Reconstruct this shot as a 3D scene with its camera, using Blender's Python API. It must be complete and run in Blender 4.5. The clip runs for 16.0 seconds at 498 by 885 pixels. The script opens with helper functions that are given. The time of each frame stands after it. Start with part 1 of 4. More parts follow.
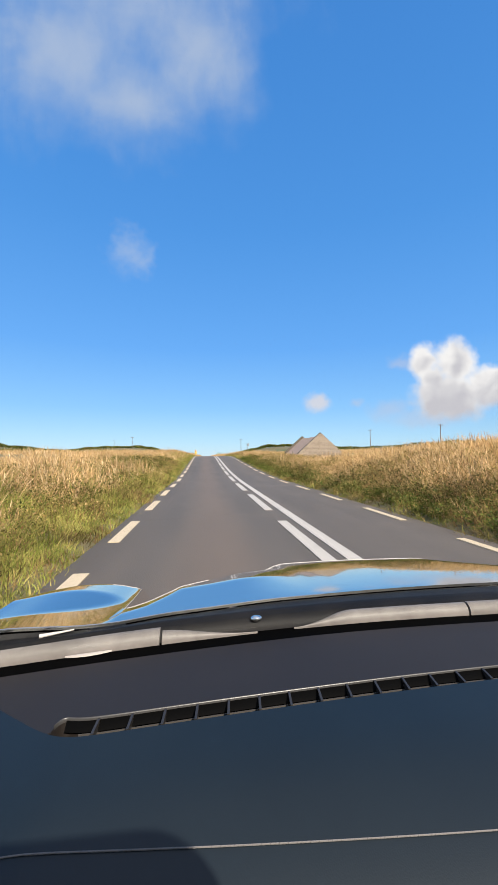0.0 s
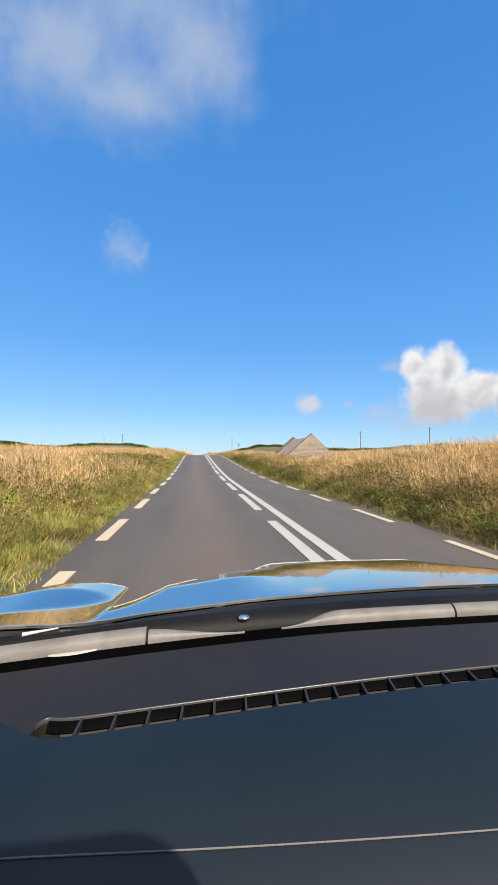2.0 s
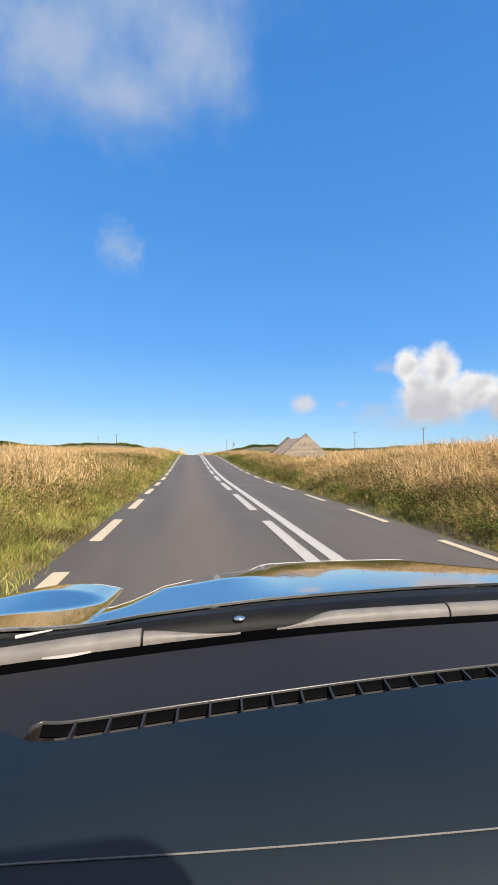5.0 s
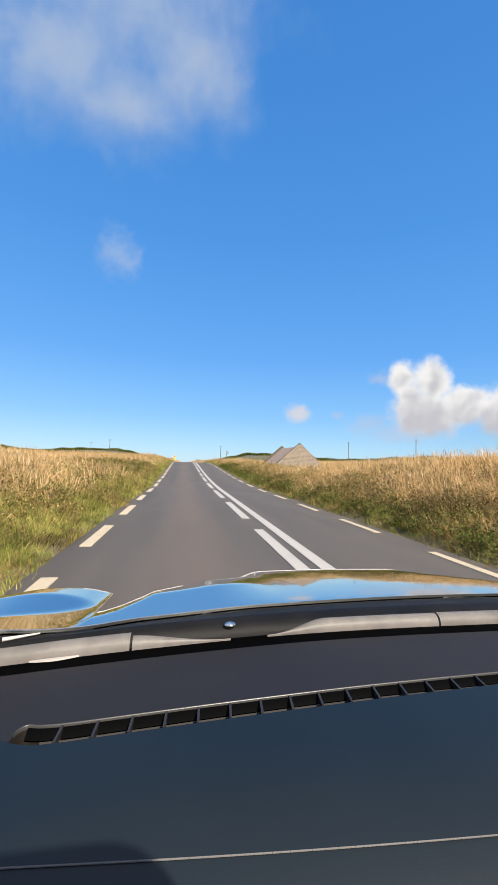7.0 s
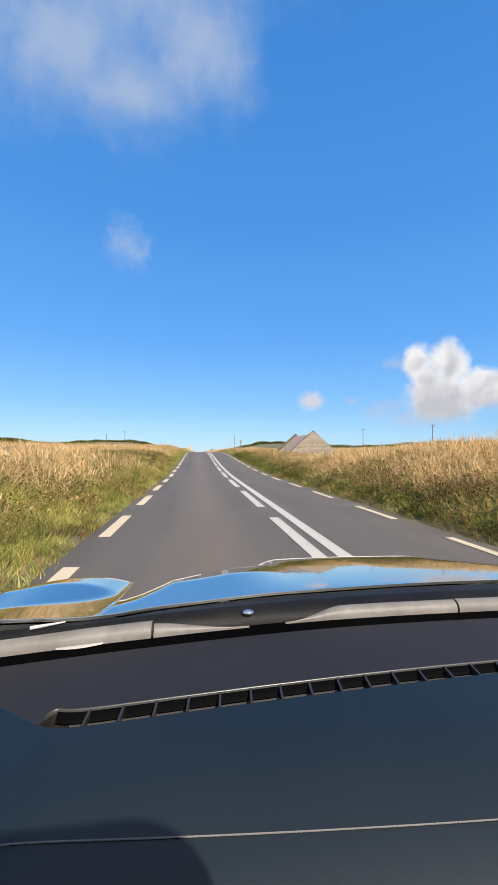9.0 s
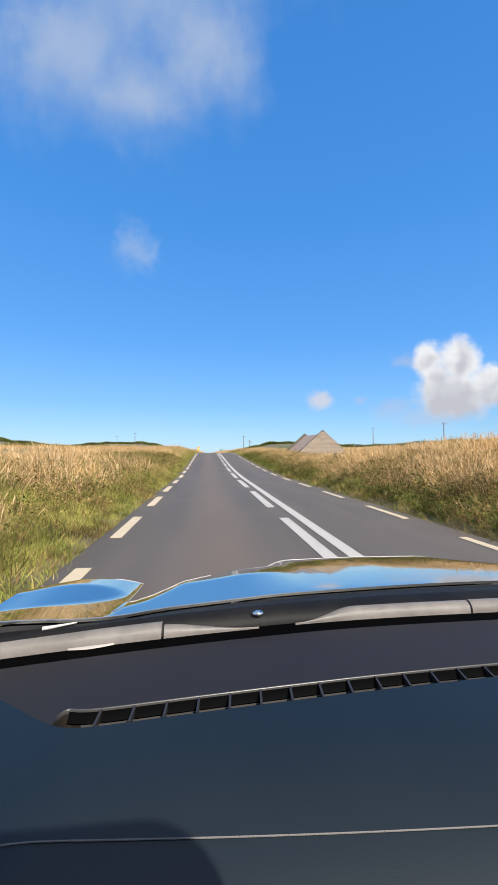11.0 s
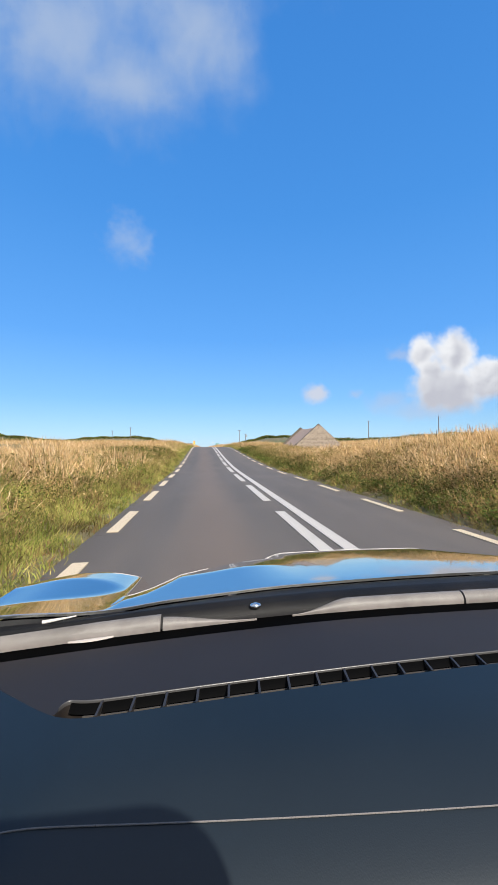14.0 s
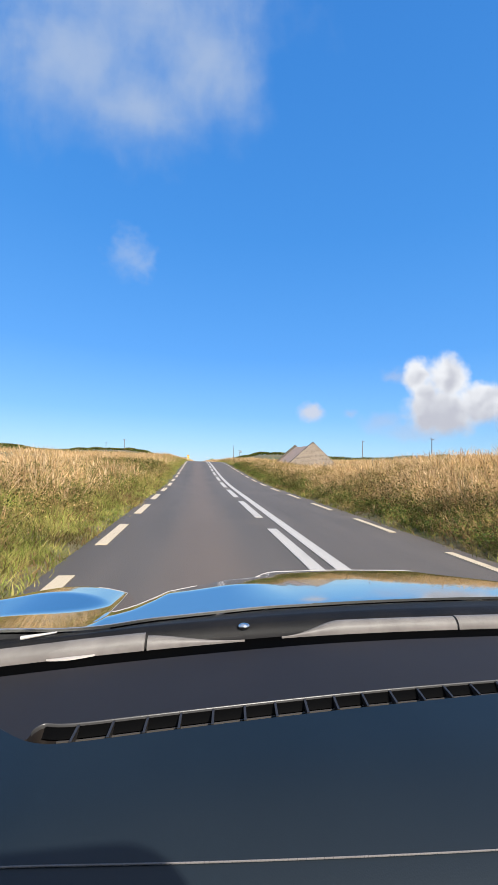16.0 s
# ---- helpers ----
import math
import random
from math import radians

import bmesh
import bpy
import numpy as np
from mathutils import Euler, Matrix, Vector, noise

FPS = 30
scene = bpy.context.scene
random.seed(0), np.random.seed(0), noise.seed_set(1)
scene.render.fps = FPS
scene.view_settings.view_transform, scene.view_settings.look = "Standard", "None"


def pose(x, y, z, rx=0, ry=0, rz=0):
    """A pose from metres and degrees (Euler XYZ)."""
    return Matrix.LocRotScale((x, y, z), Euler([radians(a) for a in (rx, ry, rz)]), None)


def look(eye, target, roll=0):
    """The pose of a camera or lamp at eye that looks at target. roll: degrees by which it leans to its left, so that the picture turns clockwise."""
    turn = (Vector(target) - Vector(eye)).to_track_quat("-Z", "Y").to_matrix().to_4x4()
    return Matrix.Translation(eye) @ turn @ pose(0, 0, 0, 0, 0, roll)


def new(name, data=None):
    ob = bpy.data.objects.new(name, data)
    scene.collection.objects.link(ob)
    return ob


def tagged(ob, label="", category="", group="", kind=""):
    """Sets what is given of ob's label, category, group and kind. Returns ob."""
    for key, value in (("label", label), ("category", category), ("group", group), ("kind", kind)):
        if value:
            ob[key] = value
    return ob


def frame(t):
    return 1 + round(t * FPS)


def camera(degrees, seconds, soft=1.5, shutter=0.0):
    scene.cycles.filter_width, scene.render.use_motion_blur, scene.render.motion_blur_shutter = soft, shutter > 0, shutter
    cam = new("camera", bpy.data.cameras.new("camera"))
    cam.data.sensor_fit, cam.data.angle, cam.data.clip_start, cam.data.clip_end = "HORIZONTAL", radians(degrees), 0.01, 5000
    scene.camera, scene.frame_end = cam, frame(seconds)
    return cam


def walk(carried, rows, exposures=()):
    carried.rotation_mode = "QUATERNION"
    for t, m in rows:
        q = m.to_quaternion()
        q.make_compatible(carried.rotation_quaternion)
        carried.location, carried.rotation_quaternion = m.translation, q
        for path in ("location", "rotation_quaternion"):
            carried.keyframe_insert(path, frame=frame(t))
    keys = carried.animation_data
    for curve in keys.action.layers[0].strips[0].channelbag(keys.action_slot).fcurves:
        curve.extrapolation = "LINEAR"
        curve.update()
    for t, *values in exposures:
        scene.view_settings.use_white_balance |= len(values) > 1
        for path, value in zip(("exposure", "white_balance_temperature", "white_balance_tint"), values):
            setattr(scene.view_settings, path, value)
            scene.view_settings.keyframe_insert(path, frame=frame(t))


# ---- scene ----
cam = camera(66.9, 16.0, soft=1.1)
STOPS = 0.75
# how the car stands on the road; the camera is held inside it
CAR = pose(-0.22, 0.0, 0.0, -0.5, -0.35, -1.4)
walk(cam, [
    (0.0, CAR @ pose(-0.0023, 0.0007, 1.2946, 92.49, 0.89, -5.37)),
    (0.5, CAR @ pose(-0.0031, 0.0028, 1.2914, 92.86, 0.89, -5.44)),
    (1.0, CAR @ pose(-0.0040, 0.0034, 1.2927, 92.33, 0.58, -5.90)),
    (1.5, CAR @ pose(-0.0046, 0.0041, 1.2924, 91.79, 0.10, -6.48)),
    (2.0, CAR @ pose(-0.0018, 0.0048, 1.2930, 92.44, -0.16, -6.77)),
    (2.5, CAR @ pose(-0.0038, 0.0042, 1.2920, 92.68, -0.20, -7.06)),
    (3.0, CAR @ pose(-0.0043, 0.0062, 1.2923, 92.93, 0.49, -6.85)),
    (3.5, CAR @ pose(-0.0030, 0.0061, 1.2930, 92.67, 0.40, -6.85)),
    (4.0, CAR @ pose(-0.0034, 0.0089, 1.2943, 92.02, 0.40, -6.86)),
    (6.5, CAR @ pose(-0.0029, 0.0012, 1.2913, 93.56, -1.22, -8.81)),
    (7.0, CAR @ pose(-0.0048, 0.0018, 1.2892, 93.71, -1.41, -8.55)),
    (7.5, CAR @ pose(-0.0039, 0.0031, 1.2909, 92.91, -0.79, -8.04)),
    (8.0, CAR @ pose(-0.0040, 0.0045, 1.2899, 92.63, -1.00, -8.08)),
    (8.5, CAR @ pose(-0.0046, 0.0022, 1.2900, 92.75, -0.53, -7.42)),
    (9.0, CAR @ pose(-0.0061, 0.0010, 1.2920, 91.97, -0.21, -6.43)),
    (11.5, CAR @ pose(-0.0032, 0.0014, 1.2924, 92.10, 0.71, -4.64)),
    (12.0, CAR @ pose(-0.0046, 0.0010, 1.2927, 92.19, 1.38, -4.57)),
    (12.5, CAR @ pose(-0.0037, 0.0029, 1.2939, 91.63, 1.13, -4.39)),
    (13.0, CAR @ pose(-0.0041, 0.0049, 1.2942, 91.45, 0.99, -4.01)),
    (13.5, CAR @ pose(-0.0041, -0.0013, 1.2909, 91.55, 0.66, -4.46)),
    (14.0, CAR @ pose(-0.0059, -0.0033, 1.2933, 91.11, 0.62, -5.63)),
    (14.5, CAR @ pose(-0.0042, -0.0004, 1.2931, 91.97, 0.40, -6.03)),
    (15.0, CAR @ pose(-0.0045, 0.0012, 1.2900, 92.59, -0.55, -6.71)),
    (15.5, CAR @ pose(-0.0069, 0.0047, 1.2912, 93.27, -0.66, -6.47)),
    (16.0, CAR @ pose(-0.0048, 0.0054, 1.2918, 93.53, -1.27, -6.56)),
], exposures=[(0.0, STOPS, 6500, 10), (7.5, STOPS, 6500, 10), (9.0, STOPS - 0.01, 6350, 10), (11.5, STOPS - 0.03, 6200, 10), (13.5, STOPS - 0.03, 6200, 10), (15.0, STOPS, 6100, 10), (16.0, STOPS, 6100, 10)])

# ---- world, sun, exposure ----
SUN_DIR = Vector((0.27, -0.75, 0.60)).normalized()
SUN_EL = math.asin(SUN_DIR.z)
SUN_AZ = math.atan2(SUN_DIR.x, SUN_DIR.y)


class Nodes:
    """Short-hand for wiring node trees."""

    def __init__(self, tree):
        self.t, self.n, self.l = tree, tree.nodes, tree.links
        self.n.clear()

    def add(self, kind):
        return self.n.new(kind)

    def put(self, sock, v):
        if isinstance(v, bpy.types.NodeSocket):
            self.l.new(v, sock)
        elif v is not None:
            sock.default_value = v

    def math(self, op, a, b=None, c=None, clamp=False):
        nd = self.add("ShaderNodeMath")
        nd.operation, nd.use_clamp = op, clamp
        for s, v in zip(nd.inputs, (a, b, c)):
            self.put(s, v)
        return nd.outputs[0]

    def vmath(self, op, a, b=None):
        nd = self.add("ShaderNodeVectorMath")
        nd.operation = op
        self.put(nd.inputs[0], a)
        self.put(nd.inputs[1], b)
        return nd.outputs["Value"] if op in ("LENGTH", "DOT_PRODUCT", "DISTANCE") else nd.outputs[0]

    def mix(self, f, a, b, blend="MIX"):
        nd = self.add("ShaderNodeMix")
        nd.data_type, nd.blend_type = "RGBA", blend
        self.put(nd.inputs[0], f)
        for s, v in ((nd.inputs[6], a), (nd.inputs[7], b)):
            self.put(s, (*v, 1) if isinstance(v, tuple) and len(v) == 3 else v)
        return nd.outputs[2]

    def step(self, v, lo, hi, a=0.0, b=1.0):
        nd = self.add("ShaderNodeMapRange")
        nd.interpolation_type = "SMOOTHSTEP"
        for s, x in zip(nd.inputs, (v, lo, hi, a, b)):
            self.put(s, x)
        return nd.outputs[0]

    def noise(self, vec, scale, detail=4.0, rough=0.55, dist=0.0, out=0):
        nd = self.add("ShaderNodeTexNoise")
        self.put(nd.inputs["Vector"], vec)
        nd.inputs["Scale"].default_value, nd.inputs["Detail"].default_value = scale, detail
        nd.inputs["Roughness"].default_value, nd.inputs["Distortion"].default_value = rough, dist
        return nd.outputs[out]


def make_world():
    world = bpy.data.worlds.new("sky")
    scene.world = world
    world.use_nodes = True
    k = Nodes(world.node_tree)
    sky = k.add("ShaderNodeTexSky")
    sky.sky_type, sky.sun_disc = "NISHITA", False
    sky.sun_elevation, sky.sun_rotation = SUN_EL, SUN_AZ
    sky.altitude, sky.air_density, sky.dust_density, sky.ozone_density = 60, 1.0, 0.15, 2.2
    d = k.add("ShaderNodeTexCoord").outputs["Generated"]
    sep = k.add("ShaderNodeSeparateXYZ")
    k.put(sep.inputs[0], d)
    ahead = k.math("MAXIMUM", sep.outputs[1], 0.02)
    u = k.math("DIVIDE", sep.outputs[0], ahead)
    v = k.math("DIVIDE", sep.outputs[2], ahead)
    comb = k.add("ShaderNodeCombineXYZ")
    k.put(comb.inputs[0], k.math("ADD", u, 0.08))
    k.put(comb.inputs[1], v)
    p = comb.outputs[0]
    front = k.step(sep.outputs[1], 0.1, 0.25)
    sc = k.add("ShaderNodeVectorMath")
    sc.operation = "SCALE"
    k.put(sc.inputs[0], sky.outputs[0])
    sc.inputs["Scale"].default_value = SKY_STRENGTH
    # clear maritime air: the sky texture deepened towards blue
    ramp = k.add("ShaderNodeValToRGB")
    el = ramp.color_ramp.elements
    el[0].position, el[0].color = 0.0, (0.47, 0.72, 0.93, 1)
    el[1].position, el[1].color = 1.0, (0.040, 0.20, 0.62, 1)
    for at, c in ((0.035, (0.38, 0.67, 0.95)), (0.12, (0.22, 0.53, 0.97)), (0.27, (0.115, 0.40, 0.94)), (0.52, (0.070, 0.315, 0.82)), (0.75, (0.054, 0.262, 0.73))):
        e = el.new(at)
        e.color = (*c, 1)
    k.put(ramp.inputs[0], sep.outputs[2])
    blue = k.add("ShaderNodeVectorMath")
    blue.operation = "SCALE"
    k.put(blue.inputs[0], ramp.outputs[0])
    blue.inputs["Scale"].default_value = AIR
    col = k.mix(0.88, sc.outputs[0], blue.outputs[0])

    def lobes(spots, vec):
        best = None
        for cu, cv, ru, rv in spots:
            q = k.vmath("MULTIPLY", k.vmath("SUBTRACT", vec, (cu, cv, 0)), (1 / ru, 1 / rv, 0))
            f = k.math("SUBTRACT", 1.0, k.vmath("LENGTH", q))
            best = f if best is None else k.math("SMOOTH_MAX", best, f, 0.25)
        return best

    def wob(scale, amp, detail=5.0, rough=0.6):
        return k.math("MULTIPLY", k.math("SUBTRACT", k.noise(p, scale, detail, rough), 0.5), amp)

    def lit(c):
        return tuple(AIR * x for x in c)

    def warp(vec, scale, amp, detail=3.0):
        off = k.vmath("SUBTRACT", k.noise(vec, scale, detail, 0.6, 0.0, 1), (0.5, 0.5, 0.5))
        return k.vmath("ADD", vec, k.vmath("MULTIPLY", off, (amp, amp, 0)))

    # the thin high cloud goes on overhead, to the sides and behind
    over = k.step(sep.outputs[2], 0.80, 0.93)
    aside = k.math("MULTIPLY", k.step(k.math("ABSOLUTE", sep.outputs[0]), 0.66, 0.86), k.step(sep.outputs[2], 0.12, 0.4))
    behind = k.math("MULTIPLY", k.step(sep.outputs[1], 0.15, -0.25), k.step(sep.outputs[2], 0.0, 0.2))
    high = k.math("MAXIMUM", k.math("MAXIMUM", over, aside), behind)
    torn = k.step(k.noise(d, 3.0, 6.0, 0.6, 0.4), 0.30, 0.62, 0.35, 1.0)
    col = k.mix(k.math("MULTIPLY", k.math("MULTIPLY", high, torn), 0.85), col, lit((0.80, 0.80, 0.82)))
    # thin torn veil, streaks hanging down
    stretch = k.vmath("MULTIPLY", p, (1.0, 0.4, 1.0))
    streak = k.math("SUBTRACT", k.noise(stretch, 8.0, 6.0, 0.55, 0.3), 0.5)
    pv = warp(warp(p, 3.0, 0.25), 11.0, 0.07)
    veil = lobes([(-0.14, 1.30, 0.52, 0.40), (-0.30, 1.08, 0.24, 0.30), (0.06, 1.10, 0.22, 0.26), (-0.11, 0.98, 0.24, 0.26), (-0.65, 1.35, 0.4, 0.25)], pv)
    veil = k.math("ADD", veil, k.math("ADD", k.math("MULTIPLY", streak, 0.75), k.math("ADD", wob(2.6, 0.7), wob(6.0, 0.30))))
    m = k.math("MULTIPLY", k.step(veil, -0.08, 1.05), 0.74)
    tone = k.mix(k.step(veil, 0.2, 1.0), lit((0.41, 0.515, 0.70)), lit((0.50, 0.575, 0.715)))
    col = k.mix(k.math("MULTIPLY", m, front), col, tone)
    # small wisp
    pw = warp(p, 14.0, 0.09)
    wisp = k.math("ADD", lobes([(-0.115, 0.535, 0.075, 0.085), (-0.085, 0.51, 0.06, 0.06)], pw), k.math("ADD", wob(22.0, 0.7), wob(9.0, 0.5)))
    col = k.mix(k.math("MULTIPLY", k.math("MULTIPLY", k.step(wisp, 0.0, 1.0), 0.48), front), col, lit((0.48, 0.58, 0.76)))
    # faint lilac haze by the heap cloud
    ph = warp(p, 16.0, 0.06)
    haze = k.math("ADD", lobes([(0.60, 0.125, 0.09, 0.045), (0.50, 0.145, 0.03, 0.02), (0.63, 0.26, 0.05, 0.03), (0.70, 0.10, 0.16, 0.04)], ph), wob(25.0, 0.6))
    col = k.mix(k.math("MULTIPLY", k.math("MULTIPLY", k.step(haze, 0.0, 0.9), 0.42), front), col, lit((0.58, 0.60, 0.72)))
    # small puff
    puff = k.math("ADD", lobes([(0.388, 0.143, 0.048, 0.036), (0.40, 0.148, 0.03, 0.028)], warp(p, 40.0, 0.02)), wob(50.0, 0.4))
    col = k.mix(k.math("MULTIPLY", k.math("MULTIPLY", k.step(puff, 0.0, 0.8), 0.75), front), col, lit((0.80, 0.73, 0.72)))
    # heap clouds
    pc = warp(warp(p, 10.0, 0.055), 34.0, 0.014)
    heap = k.math("ADD", lobes([(0.705, 0.262, 0.05, 0.06), (0.725, 0.165, 0.06, 0.07), (0.725, 0.215, 0.05, 0.05),
                                (0.80, 0.262, 0.085, 0.085), (0.79, 0.165, 0.14, 0.085), (0.92, 0.20, 0.12, 0.075),
                                (1.05, 0.18, 0.12, 0.10), (1.25, 0.2, 0.15, 0.09)], pc), k.math("ADD", wob(24.0, 0.45), wob(70.0, 0.12)))
    hm = k.math("MULTIPLY", k.step(heap, -0.06, 0.5), k.step(v, 0.055, 0.12))
    relief = k.math("SUBTRACT", k.noise(k.vmath("ADD", pc, (0.016, -0.014, 0)), 9.0, 2.0, 0.45), k.noise(pc, 9.0, 2.0, 0.45))
    shade = k.math("ADD", k.math("MULTIPLY", relief, 1.3), k.math("ADD", k.math("MULTIPLY", k.step(v, 0.08, 0.25), 0.5), k.math("MULTIPLY", k.step(heap, 0.9, 0.1), 0.25)))
    hc = k.mix(k.step(shade, 0.15, 0.85), lit((0.60, 0.585, 0.63)), lit((0.98, 0.95, 0.94)))
    col = k.mix(k.math("MULTIPLY", hm, front), col, hc)
    bg = k.add("ShaderNodeBackground")
    k.put(bg.inputs["Color"], k.mix(k.step(sep.outputs[2], -0.02, 0.0), (0.1, 0.1, 0.07), col))
    k.put(bg.inputs["Strength"], 1.0)
    out = k.add("ShaderNodeOutputWorld")
    k.l.new(bg.outputs[0], out.inputs[0])


AIR = 2 ** -STOPS          # the sky as the eye sees it at this exposure
SKY_STRENGTH = 0.12
make_world()
sun = new("sun", bpy.data.lights.new("sun", "SUN"))
sun.data.energy, sun.data.angle, sun.data.color = 4.6, radians(0.53), (1.0, 0.90, 0.76)
sun.matrix_world = look(SUN_DIR * 80, (0, 0, 0))


# ---- materials ----
def mat(name, build):
    m = bpy.data.materials.new(name)
    m.use_nodes = True
    k = Nodes(m.node_tree)
    out = k.add("ShaderNodeOutputMaterial")
    k.l.new(build(k), out.inputs[0])
    return m


def principled(k, base, rough=0.5, metal=0.0, bump=None, dist=0.01, strength=0.5, coat=0.0, spec=0.5):
    b = k.add("ShaderNodeBsdfPrincipled")
    k.put(b.inputs["Base Color"], (*base, 1) if isinstance(base, tuple) else base)
    k.put(b.inputs["Roughness"], rough)
    k.put(b.inputs["Metallic"], metal)
    b.inputs["Coat Weight"].default_value = coat
    b.inputs["Coat Roughness"].default_value = 0.03
    b.inputs["Specular IOR Level"].default_value = spec
    if bump is not None:
        bn = k.add("ShaderNodeBump")
        bn.inputs["Strength"].default_value, bn.inputs["Distance"].default_value = strength, dist
        k.put(bn.inputs["Height"], bump)
        k.l.new(bn.outputs[0], b.inputs["Normal"])
    return b.outputs[0]


def obj(k):
    return k.add("ShaderNodeTexCoord").outputs["Object"]


def island(k):
    return k.add("ShaderNodeNewGeometry").outputs["Random Per Island"]


def worn(name, base, second, scale=6.0, rough=0.6, metal=0.0, bump_scale=60.0, dist=0.002, strength=0.4, coat=0.0, spread=(0.35, 0.7), spec=0.5):
    """A surface of two tones with broad stains and a fine grain."""

    def build(k):
        p = obj(k)
        c = k.mix(k.step(k.noise(p, scale, 6.0, 0.6), *spread), base, second)
        fine = k.noise(p, bump_scale, 3.0, 0.6)
        c = k.mix(0.25, c, k.mix(fine, (0.0, 0.0, 0.0), (1.0, 1.0, 1.0)), "SOFT_LIGHT")
        return principled(k, c, k.math("ADD", k.math("MULTIPLY", fine, 0.12), rough - 0.06), metal, fine, dist, strength, coat, spec)

    return mat(name, build)


def tarmac(k):
    p = obj(k)
    grit = k.noise(p, 90.0, 3.0, 0.7)
    vor = k.add("ShaderNodeTexVoronoi")
    vor.inputs["Scale"].default_value = 70.0
    k.put(vor.inputs["Vector"], p)
    broad = k.noise(k.vmath("MULTIPLY", p, (1.0, 0.12, 1.0)), 1.3, 5.0, 0.6)
    c = k.mix(k.step(broad, 0.3, 0.72), (0.092, 0.078, 0.067), (0.118, 0.098, 0.083))
    c = k.mix(k.step(k.noise(p, 0.35, 4.0), 0.5, 0.75), c, (0.130, 0.106, 0.088))
    sep = k.add("ShaderNodeSeparateXYZ")
    k.put(sep.inputs[0], p)
    # brown windscreen reflection painted down the middle of the lane, between the wheel tracks
    lane = k.math("SUBTRACT", 1.0, k.math("ABSOLUTE", k.math("MULTIPLY", k.math("SUBTRACT", sep.outputs[0], -0.05), 1.25)), None, True)
    c = k.mix(k.math("MULTIPLY", k.step(lane, 0.0, 0.9), k.math("ADD", 0.35, k.math("MULTIPLY", broad, 0.5))), c, (0.150, 0.112, 0.088))
    # chippings and patches polished by wheels
    track = k.math("ABSOLUTE", k.math("SUBTRACT", k.math("ABSOLUTE", k.math("SUBTRACT", sep.outputs[0], -0.05)), 0.85))
    c = k.mix(k.step(track, 0.35, 0.0, 0.0, 0.25), c, (0.084, 0.074, 0.067))
    c = k.mix(0.4, c, k.mix(grit, (0.0, 0.0, 0.0), (1.0, 1.0, 1.0)), "OVERLAY")
    h = k.math("ADD", grit, vor.outputs["Distance"])
    return principled(k, c, 0.78, 0, h, 0.004, 0.5)


def line_paint(base, worn_to):
    def build(k):
        p = obj(k)
        c = k.mix(k.step(k.noise(p, 40.0, 5.0, 0.7), 0.55, 0.8), base, worn_to)
        c = k.mix(k.step(k.noise(p, 2.5, 4.0), 0.55, 0.85), c, tuple(0.6 * x for x in base))
        return principled(k, c, 0.65, 0, k.noise(p, 120.0), 0.002, 0.4)

    return build


def soil(k):
    p = obj(k)
    c = k.mix(k.step(k.noise(p, 0.5, 6.0, 0.6), 0.35, 0.65), (0.075, 0.085, 0.03), (0.20, 0.15, 0.08))
    c = k.mix(k.step(k.noise(p, 6.0, 5.0, 0.7), 0.4, 0.75), c, (0.13, 0.10, 0.05))
    c = k.mix(k.step(k.noise(p, 0.02, 5.0, 0.6), 0.44, 0.58), c, (0.075, 0.095, 0.03))
    return principled(k, c, 0.95, 0, k.noise(p, 14.0, 5.0), 0.05, 0.7)


def blades_mat(tones, patch=(0.1, 0.12, 0.04), patch_scale=0.6, amount=0.5):
    """Grass: tone per blade, with patches of another tone over the ground."""

    def build(k):
        r = island(k)
        ramp = k.add("ShaderNodeValToRGB")
        el = ramp.color_ramp.elements
        el[0].color, el[1].color = (*tones[0], 1), (*tones[-1], 1)
        for i, t in enumerate(tones[1:-1]):
            e = el.new((i + 1) / (len(tones) - 1))
            e.color = (*t, 1)
        k.put(ramp.inputs[0], r)
        c = k.mix(k.math("MULTIPLY", k.step(k.noise(obj(k), patch_scale, 4.0, 0.6), 0.48, 0.66), amount), ramp.outputs[0], patch)
        tuft = k.math("MULTIPLY", k.step(k.noise(obj(k), 3.2, 3.0, 0.6), 0.32, 0.68, 0.62, 1.35), k.step(k.noise(obj(k), 0.9, 2.0, 0.5), 0.36, 0.64, 0.72, 1.18))
        c = k.vmath("MULTIPLY", c, k.vmath("MULTIPLY", (1.0, 1.0, 1.0), tuft))
        df = k.add("ShaderNodeBsdfDiffuse")
        tr = k.add("ShaderNodeBsdfTranslucent")
        k.put(df.inputs[0], c)
        k.put(tr.inputs[0], c)
        mx = k.add("ShaderNodeMixShader")
        mx.inputs[0].default_value = 0.18
        k.l.new(df.outputs[0], mx.inputs[1])
        k.l.new(tr.outputs[0], mx.inputs[2])
        return mx.outputs[0]

    return build


def flat(name, base, rough=0.5, metal=0.0, coat=0.0, spec=0.5):
    """Paint or plastic with a faint mottle."""

    def build(k):
        p = obj(k)
        c = k.mix(k.step(k.noise(p, 9.0, 5.0), 0.3, 0.8), base, tuple(0.82 * x for x in base))
        return principled(k, c, rough, metal, k.noise(p, 180.0), 0.0006, 0.25, coat, spec)

    return mat(name, build)


